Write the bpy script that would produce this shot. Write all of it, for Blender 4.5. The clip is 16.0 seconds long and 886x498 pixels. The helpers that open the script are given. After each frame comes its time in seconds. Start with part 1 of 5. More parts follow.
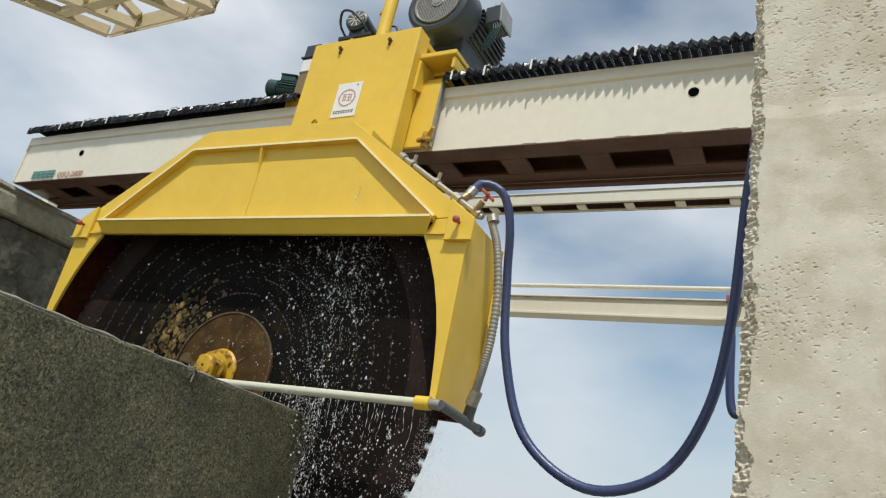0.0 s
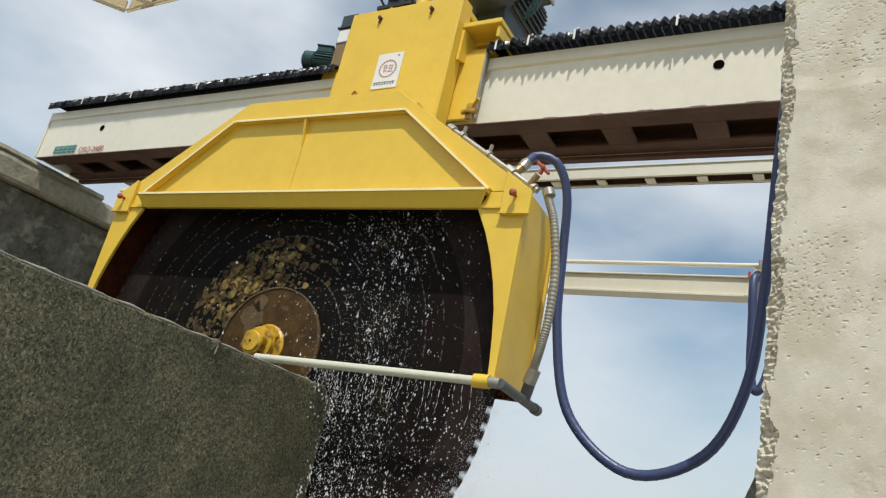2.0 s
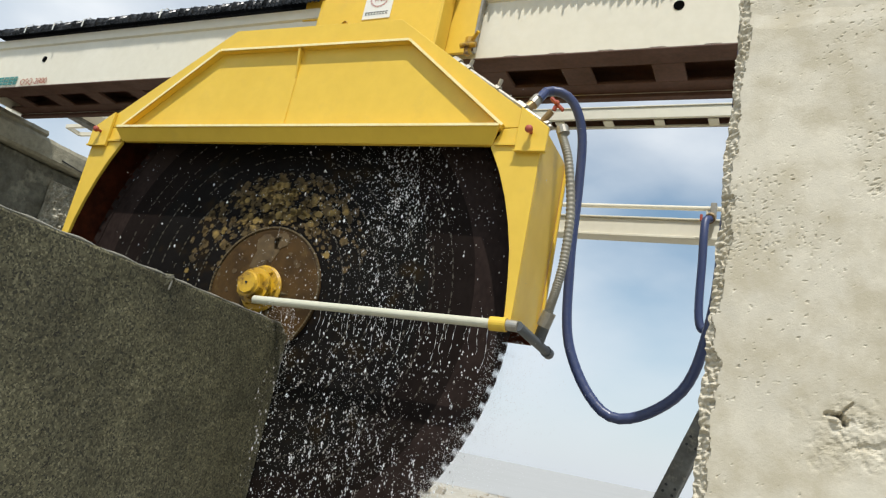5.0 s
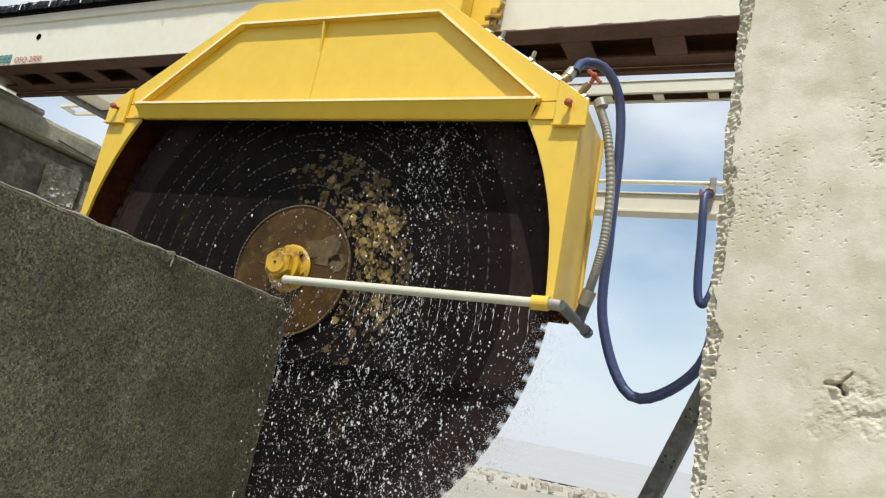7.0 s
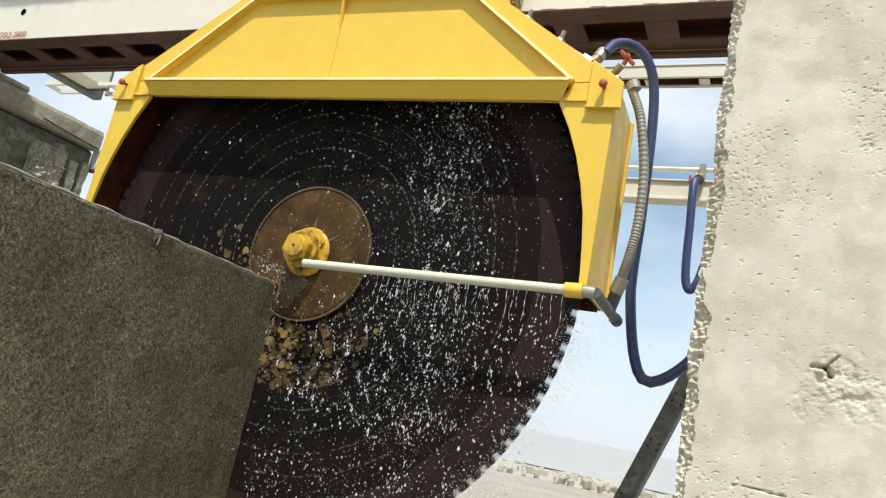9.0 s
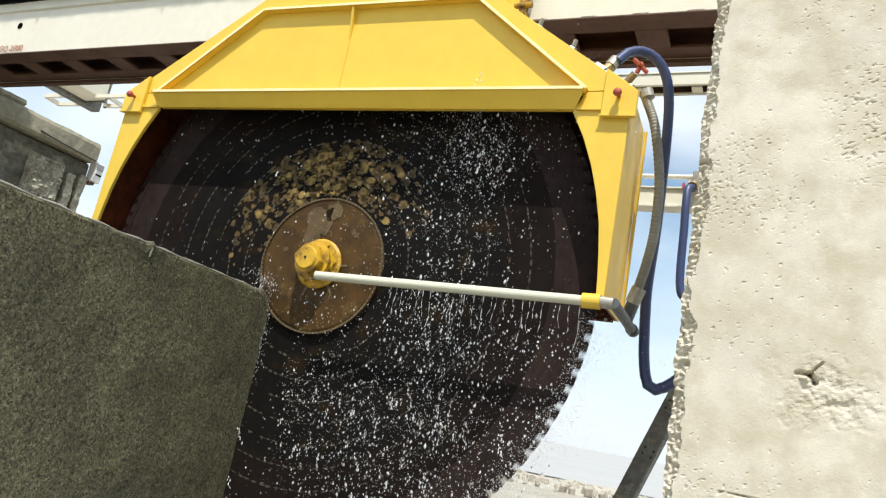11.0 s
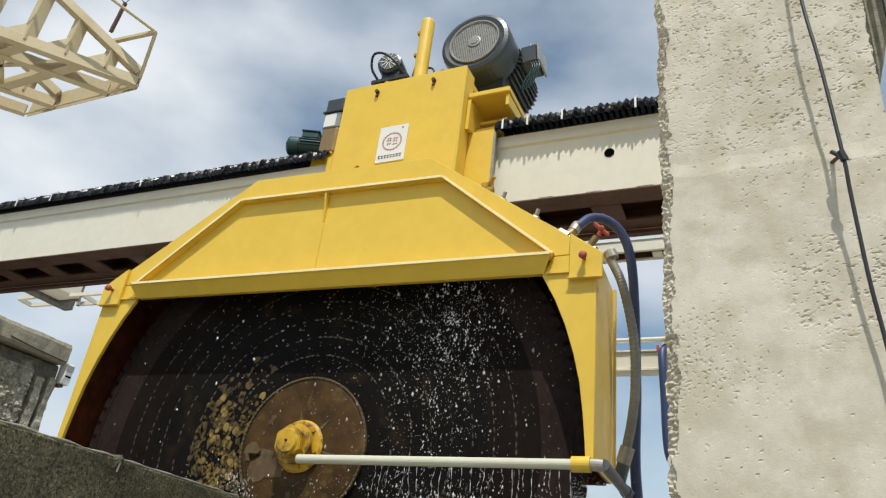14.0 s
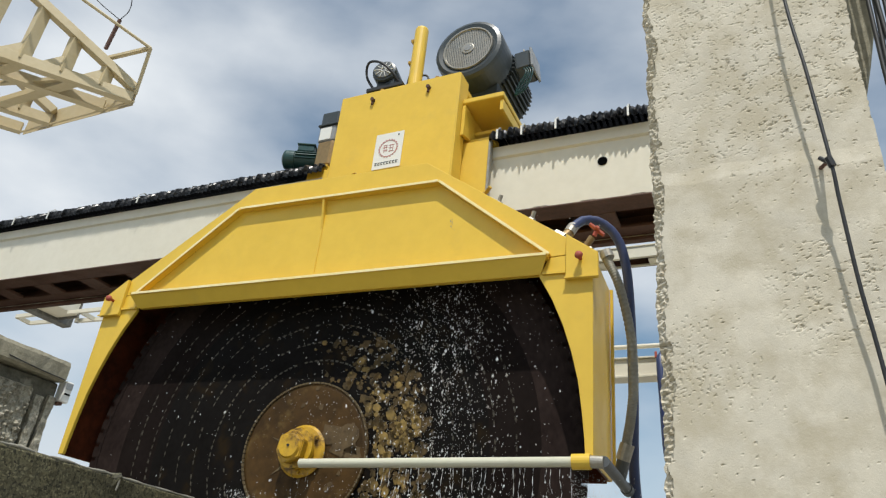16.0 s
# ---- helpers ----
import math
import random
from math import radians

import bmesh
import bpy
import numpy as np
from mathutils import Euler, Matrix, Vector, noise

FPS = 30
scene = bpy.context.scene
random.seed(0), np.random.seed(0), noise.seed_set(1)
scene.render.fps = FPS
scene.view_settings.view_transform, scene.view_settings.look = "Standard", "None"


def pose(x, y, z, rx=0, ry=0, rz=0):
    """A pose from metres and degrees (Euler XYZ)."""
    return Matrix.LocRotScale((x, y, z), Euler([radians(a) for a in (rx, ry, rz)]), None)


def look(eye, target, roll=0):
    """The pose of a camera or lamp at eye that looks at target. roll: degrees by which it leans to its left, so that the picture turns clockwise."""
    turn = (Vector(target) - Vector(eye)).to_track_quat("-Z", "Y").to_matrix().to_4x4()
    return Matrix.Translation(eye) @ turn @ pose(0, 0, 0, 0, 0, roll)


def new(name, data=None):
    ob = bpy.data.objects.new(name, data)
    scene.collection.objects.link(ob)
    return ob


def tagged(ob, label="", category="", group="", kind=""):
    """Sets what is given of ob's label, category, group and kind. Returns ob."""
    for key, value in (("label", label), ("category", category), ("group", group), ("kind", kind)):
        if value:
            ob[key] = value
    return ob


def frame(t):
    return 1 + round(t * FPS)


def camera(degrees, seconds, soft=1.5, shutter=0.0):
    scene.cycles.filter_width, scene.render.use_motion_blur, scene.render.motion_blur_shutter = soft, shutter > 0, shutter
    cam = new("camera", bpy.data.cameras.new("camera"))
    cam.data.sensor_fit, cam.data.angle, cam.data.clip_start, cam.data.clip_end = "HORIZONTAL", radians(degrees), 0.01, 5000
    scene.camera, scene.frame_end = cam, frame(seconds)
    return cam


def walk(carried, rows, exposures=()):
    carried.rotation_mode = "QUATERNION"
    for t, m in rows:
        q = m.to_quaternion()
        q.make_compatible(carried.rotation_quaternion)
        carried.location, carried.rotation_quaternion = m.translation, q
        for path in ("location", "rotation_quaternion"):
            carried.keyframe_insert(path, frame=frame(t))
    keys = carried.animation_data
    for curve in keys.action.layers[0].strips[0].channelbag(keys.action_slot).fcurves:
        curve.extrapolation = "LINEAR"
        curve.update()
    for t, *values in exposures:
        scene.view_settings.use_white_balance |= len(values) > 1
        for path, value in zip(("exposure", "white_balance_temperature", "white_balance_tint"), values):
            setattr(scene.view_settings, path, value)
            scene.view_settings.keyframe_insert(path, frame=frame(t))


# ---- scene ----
cam = camera(63.25, 16.0, soft=1.25, shutter=0.025)
# seconds, eye, target, roll
PATH = [
    (0.0, (-0.001, -0.001, 1.600), (-1.961, 3.181, 3.027), 11.96),
    (0.5, (-0.014, -0.021, 1.597), (-1.995, 3.154, 3.010), 11.97),
    (1.0, (-0.018, -0.019, 1.597), (-2.013, 3.156, 2.991), 12.34),
    (1.5, (-0.027, -0.010, 1.593), (-2.074, 3.158, 2.925), 12.12),
    (2.0, (-0.027, -0.002, 1.588), (-2.064, 3.190, 2.877), 12.44),
    (2.5, (-0.022, -0.003, 1.584), (-2.072, 3.196, 2.834), 12.02),
    (3.0, (-0.021, 0.006, 1.579), (-2.010, 3.265, 2.770), 10.91),
    (5.5, (-0.021, 0.012, 1.552), (-1.829, 3.433, 2.567), 11.59),
    (6.0, (-0.025, 0.013, 1.550), (-1.822, 3.450, 2.527), 11.21),
    (6.5, (-0.028, 0.008, 1.547), (-1.807, 3.459, 2.508), 11.12),
    (7.0, (-0.031, 0.006, 1.539), (-1.839, 3.450, 2.473), 11.11),
    (7.5, (-0.023, 0.013, 1.535), (-1.797, 3.480, 2.446), 10.98),
    (8.0, (-0.028, 0.020, 1.530), (-1.752, 3.511, 2.446), 11.47),
    (8.5, (-0.043, 0.020, 1.524), (-1.786, 3.514, 2.391), 11.55),
    (11.0, (0.007, 0.018, 1.535), (-1.743, 3.497, 2.446), 11.05),
    (11.5, (0.008, 0.014, 1.547), (-1.737, 3.483, 2.508), 10.91),
    (12.0, (0.015, 0.015, 1.572), (-1.695, 3.475, 2.624), 10.57),
    (12.5, (0.026, 0.007, 1.588), (-1.661, 3.426, 2.798), 9.21),
    (13.0, (0.022, 0.005, 1.589), (-1.662, 3.405, 2.853), 10.52),
    (13.5, (0.024, 0.003, 1.591), (-1.657, 3.335, 3.030), 9.24),
    (14.0, (0.038, -0.026, 1.604), (-1.588, 3.157, 3.400), 7.13),
    (14.5, (0.048, -0.034, 1.609), (-1.543, 3.150, 3.433), 6.74),
    (15.0, (0.058, -0.040, 1.607), (-1.549, 3.128, 3.447), 6.55),
    (15.5, (0.061, -0.045, 1.612), (-1.545, 3.112, 3.470), 6.58),
    (16.0, (0.061, -0.039, 1.608), (-1.551, 3.124, 3.450), 6.00),
]
EXPOSURES = [(0.0, -0.19), (1.5, -0.16), (3.0, -0.07), (5.5, 0.04), (7.0, 0.13), (8.5, 0.23), (11.0, 0.42), (12.0, 0.30), (13.0, 0.14), (14.0, -0.08), (16.0, -0.15)]
walk(cam, [(t, look(eye, target, roll)) for t, eye, target, roll in PATH], EXPOSURES)

# the saw's travel along the bridge and its lift: seconds, x, z
TRAVEL = [
    (0.0, 0.007, 0.000),
    (0.5, 0.057, 0.000),
    (1.0, 0.110, 0.000),
    (1.5, 0.163, 0.000),
    (2.0, 0.216, 0.000),
    (2.5, 0.268, 0.000),
    (3.0, 0.321, 0.000),
    (5.5, 0.581, 0.000),
    (6.0, 0.631, 0.000),
    (6.5, 0.678, 0.000),
    (7.0, 0.730, 0.000),
    (7.5, 0.786, 0.000),
    (8.0, 0.842, 0.000),
    (8.5, 0.890, 0.000),
    (11.0, 1.057, 0.003),
    (11.5, 1.059, 0.025),
    (12.0, 1.063, 0.041),
    (12.5, 1.065, 0.054),
    (13.0, 1.064, 0.059),
    (13.5, 1.066, 0.064),
    (14.0, 1.068, 0.083),
    (14.5, 1.070, 0.097),
    (15.0, 1.074, 0.107),
    (15.5, 1.076, 0.120),
    (16.0, 1.075, 0.131),
]
# ---- light ----
SUN_FROM = Vector((0.18, -0.475, 1.0)).normalized()
world = bpy.data.worlds.new("world")
scene.world = world
world.use_nodes = True
wn, wl = world.node_tree.nodes, world.node_tree.links
sky = wn.new("ShaderNodeTexSky")
sky.sky_type, sky.sun_disc = "NISHITA", False
sky.sun_elevation = math.asin(SUN_FROM.z)
sky.sun_rotation = math.atan2(SUN_FROM.x, SUN_FROM.y)
sky.air_density, sky.dust_density, sky.ozone_density = 1.0, 0.9, 0.25
# thin drifting cloud over the blue
coord = wn.new("ShaderNodeTexCoord")
stretch = wn.new("ShaderNodeMapping")
stretch.inputs["Rotation"].default_value = (0.15, 0.1, 0.9)
stretch.inputs["Scale"].default_value = (1.5, 1.9, 3.4)
cloud = wn.new("ShaderNodeTexNoise")
cloud.inputs["Scale"].default_value, cloud.inputs["Detail"].default_value, cloud.inputs["Roughness"].default_value = 1.5, 7.0, 0.46
ramp = wn.new("ShaderNodeValToRGB")
ramp.color_ramp.elements[0].position, ramp.color_ramp.elements[1].position = 0.33, 0.74
mixc = wn.new("ShaderNodeMix")
mixc.data_type = "RGBA"
mixc.inputs["B"].default_value = (7.7, 8.1, 8.45, 1)
back = wn["Background"]
back.inputs["Strength"].default_value = 0.118
wl.new(coord.outputs["Generated"], stretch.inputs["Vector"])
wl.new(stretch.outputs["Vector"], cloud.inputs["Vector"])
wl.new(cloud.outputs["Fac"], ramp.inputs["Fac"])
wl.new(ramp.outputs["Color"], mixc.inputs["Factor"])
tint = wn.new("ShaderNodeMix")
tint.data_type, tint.blend_type = "RGBA", "MULTIPLY"
tint.inputs["Factor"].default_value = 1.0
tint.inputs["B"].default_value = (0.82, 1.06, 1.06, 1)
wl.new(sky.outputs["Color"], tint.inputs["A"])
wl.new(tint.outputs["Result"], mixc.inputs["A"])
# white haze towards the horizon
part_z = wn.new("ShaderNodeSeparateXYZ")
low = wn.new("ShaderNodeMapRange")
low.interpolation_type = "SMOOTHSTEP"
for key, value in (("From Min", -0.05), ("From Max", 0.38), ("To Min", 0.9), ("To Max", 0.0)):
    low.inputs[key].default_value = value
haze = wn.new("ShaderNodeMix")
haze.data_type = "RGBA"
haze.inputs["B"].default_value = (6.05, 6.45, 6.95, 1)
wl.new(coord.outputs["Generated"], part_z.inputs["Vector"])
wl.new(part_z.outputs["Z"], low.inputs["Value"])
wl.new(low.outputs["Result"], haze.inputs["Factor"])
wl.new(mixc.outputs["Result"], haze.inputs["A"])
wl.new(haze.outputs["Result"], back.inputs["Color"])
sun = new("sun", bpy.data.lights.new("sun", "SUN"))
sun.data.energy, sun.data.angle, sun.data.color = 4.3, radians(0.55), (1.0, 0.965, 0.90)
sun.matrix_world = look(SUN_FROM * 40, (0, 0, 0))


# ---- materials ----
def material(name, color, rough=0.6, metal=0.0, second=None, amount=0.5, grain=40.0, stain=3.0, bump=0.1, bump_scale=None, spec=0.5, island=0.0, dirt=None, dirt_at=(0.55, 0.75), dirt_scale=2.0, bump_dist=0.01):
    """A surface with fine grain, broad stains, an optional layer of dirt and a relief."""
    m = bpy.data.materials.new(name)
    m.use_nodes = True
    n, l = m.node_tree.nodes, m.node_tree.links
    b = n["Principled BSDF"]
    b.inputs["Roughness"].default_value, b.inputs["Metallic"].default_value = rough, metal
    b.inputs["Specular IOR Level"].default_value = spec
    co = n.new("ShaderNodeTexCoord")

    def tex(scale, detail=6.0, r=0.6):
        t = n.new("ShaderNodeTexNoise")
        t.inputs["Scale"].default_value, t.inputs["Detail"].default_value, t.inputs["Roughness"].default_value = scale, detail, r
        l.new(co.outputs["Object"], t.inputs["Vector"])
        return t.outputs["Fac"]

    def ramped(fac, lo, hi):
        r = n.new("ShaderNodeMapRange")
        r.inputs["From Min"].default_value, r.inputs["From Max"].default_value = lo, hi
        l.new(fac, r.inputs["Value"])
        return r.outputs["Result"]

    def mix(fac, a, c):
        x = n.new("ShaderNodeMix")
        x.data_type = "RGBA"
        l.new(fac, x.inputs["Factor"])
        for sock, v in ((x.inputs["A"], a), (x.inputs["B"], c)):
            if isinstance(v, tuple):
                sock.default_value = (*v, 1)
            else:
                l.new(v, sock)
        return x.outputs["Result"]

    second = second or tuple(c * 0.75 for c in color)
    g = ramped(tex(grain), 0.35, 0.65)
    s = ramped(tex(stain, 4.0), 0.35, 0.7)
    both = n.new("ShaderNodeMath")
    both.operation = "MULTIPLY_ADD"
    l.new(g, both.inputs[0])
    both.inputs[1].default_value = amount * 0.6
    sc = n.new("ShaderNodeMath")
    sc.operation = "MULTIPLY"
    l.new(s, sc.inputs[0])
    sc.inputs[1].default_value = amount * 0.6
    l.new(sc.outputs[0], both.inputs[2])
    col = mix(both.outputs[0], color, second)
    if island:
        info = n.new("ShaderNodeObjectInfo")
        hsv = n.new("ShaderNodeHueSaturation")
        l.new(ramped(info.outputs["Random"], -0.5 / island, 1.5 / island), hsv.inputs["Value"])
        r = hsv.inputs["Value"].links[0].from_node
        r.inputs["From Min"].default_value, r.inputs["From Max"].default_value = 0, 1
        r.inputs["To Min"].default_value, r.inputs["To Max"].default_value = 1 - island, 1 + island
        l.new(col, hsv.inputs["Color"])
        col = hsv.outputs["Color"]
    if dirt:
        col = mix(ramped(tex(dirt_scale, 8.0, 0.65), *dirt_at), col, dirt)
    l.new(col, b.inputs["Base Color"])
    if bump:
        bp = n.new("ShaderNodeBump")
        bp.inputs["Strength"].default_value, bp.inputs["Distance"].default_value = bump, bump_dist
        l.new(tex(bump_scale or grain, 8.0, 0.65), bp.inputs["Height"])
        l.new(bp.outputs["Normal"], b.inputs["Normal"])
    rv = n.new("ShaderNodeMapRange")
    rv.inputs["To Min"].default_value, rv.inputs["To Max"].default_value = max(0.03, rough - 0.1), min(1, rough + 0.12)
    l.new(s, rv.inputs["Value"])
    l.new(rv.outputs["Result"], b.inputs["Roughness"])
    return m


M = {}
M["yellow"] = material("yellow_paint", (0.76, 0.51, 0.058), 0.42, second=(0.645, 0.42, 0.042), amount=0.6, grain=9, stain=1.6, bump=0.03, bump_scale=60, dirt=(0.64, 0.43, 0.06), dirt_at=(0.56, 0.82), dirt_scale=5)
# pale yellow that paints the highlight along the shield's flange edges
M["yellow_lit"] = material("lit_yellow_edge", (0.88, 0.79, 0.48), 0.45, second=(0.80, 0.62, 0.18), amount=0.7, grain=30, stain=6, bump=0.05)
# near-black that paints the shade inside holes and slots
M["dark"] = material("hollow_shade", (0.004, 0.004, 0.004), 1.0, bump=0, spec=0.0)
M["hub"] = material("worn_yellow", (0.62, 0.37, 0.018), 0.45, second=(0.36, 0.20, 0.02), amount=0.8, grain=25, stain=8, bump=0.2, dirt=(0.10, 0.05, 0.012), dirt_at=(0.50, 0.64), dirt_scale=14)
M["cream"] = material("cream_paint", (0.72, 0.68, 0.56), 0.45, second=(0.62, 0.58, 0.46), amount=0.5, grain=12, stain=1.5, bump=0.05, bump_scale=80, dirt=(0.42, 0.36, 0.24), dirt_at=(0.64, 0.9), dirt_scale=3)
M["brown"] = material("red_primer", (0.115, 0.052, 0.034), 0.75, second=(0.06, 0.03, 0.02), amount=0.8, grain=30, stain=3, bump=0.15)
M["hood_in"] = material("wet_red_primer", (0.135, 0.034, 0.014), 0.5, second=(0.030, 0.010, 0.006), amount=0.8, grain=15, stain=3, bump=0.2, spec=0.08)
M["black"] = material("black_bellows", (0.014, 0.014, 0.015), 0.27, second=(0.032, 0.032, 0.034), amount=0.6, grain=30, stain=5, bump=0.2)
M["concrete"] = material("cast_concrete", (0.63, 0.58, 0.47), 0.94, second=(0.53, 0.49, 0.40), amount=1.0, grain=16, stain=2.4, bump=0.28, bump_scale=120, bump_dist=0.005, dirt=(0.475, 0.425, 0.32), dirt_at=(0.43, 0.62), dirt_scale=6.5, spec=0.2)
M["broken"] = material("broken_concrete", (0.46, 0.41, 0.33), 0.95, second=(0.28, 0.25, 0.20), amount=0.9, grain=45, stain=12, bump=0.9, bump_scale=40, bump_dist=0.02)
M["blade"] = material("wet_brown_steel", (0.036, 0.025, 0.0215), 0.5, second=(0.016, 0.011, 0.0098), amount=0.9, grain=40, stain=4, bump=0.08, spec=0.02)
# darker steel colour for the shade on the blade's outer ring
M["blade_shade"] = material("shaded_wet_steel", (0.0165, 0.0122, 0.0108), 0.5, second=(0.0095, 0.007, 0.006), amount=0.9, grain=40, stain=4, bump=0.08, spec=0.015)
M["blade_mid"] = material("brushed_wet_steel", (0.0120, 0.0108, 0.0098), 0.45, second=(0.0065, 0.0056, 0.005), amount=0.8, grain=40, stain=4, bump=0.08, spec=0.02, dirt=(0.030, 0.019, 0.008), dirt_at=(0.54, 0.74), dirt_scale=5)
M["rust"] = material("rusty_flange", (0.088, 0.046, 0.011), 0.55, second=(0.034, 0.018, 0.0045), amount=1.0, grain=12, stain=5, bump=0.3, spec=0.2, dirt=(0.135, 0.088, 0.028), dirt_at=(0.56, 0.72), dirt_scale=7)
M["mud"] = material("dried_stone_mud", (0.145, 0.088, 0.020), 0.8, second=(0.035, 0.023, 0.007), amount=1.0, grain=30, stain=9, bump=0.5)
M["steel"] = material("galvanised_steel", (0.40, 0.385, 0.34), 0.45, metal=0.6, second=(0.25, 0.23, 0.19), amount=0.8, grain=40, stain=6, bump=0.1)
M["pipe"] = material("painted_pipe", (0.62, 0.60, 0.48), 0.35, second=(0.50, 0.50, 0.38), amount=0.6, grain=20, stain=4, bump=0.05)
M["flex"] = material("braided_conduit", (0.30, 0.285, 0.235), 0.55, metal=0.2, second=(0.17, 0.16, 0.13), amount=0.7, grain=80, stain=8, bump=0.2)
M["hose"] = material("blue_hose", (0.030, 0.045, 0.125), 0.40, second=(0.045, 0.06, 0.13), amount=0.6, grain=25, stain=4, bump=0.05, dirt=(0.14, 0.15, 0.17), dirt_at=(0.6, 0.85), dirt_scale=9)
M["motor"] = material("dark_motor_paint", (0.045, 0.056, 0.06), 0.40, second=(0.028, 0.034, 0.036), amount=0.6, grain=30, stain=5, bump=0.06)
M["green"] = material("green_motor_paint", (0.01, 0.055, 0.05), 0.4, second=(0.008, 0.03, 0.03), amount=0.6, grain=30, stain=5, bump=0.08)
M["grey"] = material("grey_box", (0.28, 0.29, 0.29), 0.45, second=(0.2, 0.2, 0.2), amount=0.6, grain=30, stain=4, bump=0.06)
M["darkgrey"] = material("fan_grille", (0.16, 0.17, 0.17), 0.4, metal=0.3, second=(0.1, 0.1, 0.1), amount=0.5, grain=40, stain=6, bump=0.1)
M["red"] = material("red_knob", (0.42, 0.085, 0.05), 0.55, second=(0.30, 0.06, 0.04), amount=0.6, bump=0.05)
M["white"] = material("white_plate", (0.74, 0.74, 0.70), 0.4, second=(0.66, 0.66, 0.60), amount=0.4, grain=30, stain=6, bump=0.03)
M["maroon"] = material("maroon_print", (0.50, 0.25, 0.23), 0.5, bump=0)
M["teal"] = material("teal_print", (0.06, 0.27, 0.25), 0.5, bump=0)
M["redprint"] = material("faded_red_print", (0.42, 0.13, 0.08), 0.6, bump=0, dirt=(0.70, 0.64, 0.52), dirt_at=(0.52, 0.6), dirt_scale=60)
M["crane"] = material("pale_yellow_paint", (0.54, 0.45, 0.275), 0.55, second=(0.44, 0.35, 0.19), amount=0.6, grain=6, stain=0.7, bump=0.02)
M["brass"] = material("brass", (0.34, 0.23, 0.10), 0.5, metal=0.5, second=(0.20, 0.14, 0.07), amount=0.8, bump=0.15)
M["cable"] = material("black_cable", (0.015, 0.015, 0.016), 0.5, second=(0.03, 0.03, 0.03), amount=0.5, bump=0.05)
M["ground"] = material("wet_yard_ground", (0.36, 0.33, 0.265), 0.9, second=(0.24, 0.22, 0.175), amount=0.8, grain=6, stain=0.4, bump=0.4, bump_scale=10)
M["sand"] = material("stone_waste", (0.42, 0.39, 0.325), 0.95, second=(0.30, 0.275, 0.22), amount=0.8, grain=3, stain=1, bump=0.6, bump_scale=5)
# neutral pale colour that paints the haze over the distant land
M["flats"] = material("haze_pale_ground", (0.36, 0.36, 0.35), 0.95, second=(0.32, 0.32, 0.31), amount=0.6, grain=0.3, stain=0.05, bump=0.2, bump_scale=1)
M["tube_dark"] = material("dark_plastic_pipe", (0.10, 0.11, 0.115), 0.45, second=(0.06, 0.065, 0.07), amount=0.5, bump=0.05)
M["greybeam"] = material("weathered_grey_steel", (0.17, 0.17, 0.155), 0.7, second=(0.075, 0.072, 0.062), amount=1.0, grain=20, stain=7, bump=0.3, dirt=(0.26, 0.245, 0.20), dirt_at=(0.55, 0.68), dirt_scale=14)

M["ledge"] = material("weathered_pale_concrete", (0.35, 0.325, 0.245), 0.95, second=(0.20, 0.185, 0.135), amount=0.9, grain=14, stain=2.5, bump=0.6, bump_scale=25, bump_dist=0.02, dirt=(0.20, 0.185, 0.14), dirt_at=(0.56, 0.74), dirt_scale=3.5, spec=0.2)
M["rubble"] = material("broken_wall_concrete", (0.52, 0.485, 0.39), 0.95, second=(0.20, 0.185, 0.14), amount=1.0, grain=28, stain=8, bump=0.8, bump_scale=40, bump_dist=0.02, spec=0.2)
# old stained concrete, with the runway wall's shade worked into its dark colour
M["oldwall"] = material("old_shaded_concrete", (0.165, 0.155, 0.118), 0.95, second=(0.060, 0.057, 0.042), amount=1.0, grain=11, stain=2.2, bump=0.9, bump_scale=14, bump_dist=0.03, dirt=(0.27, 0.25, 0.19), dirt_at=(0.54, 0.68), dirt_scale=3.2, spec=0.2)


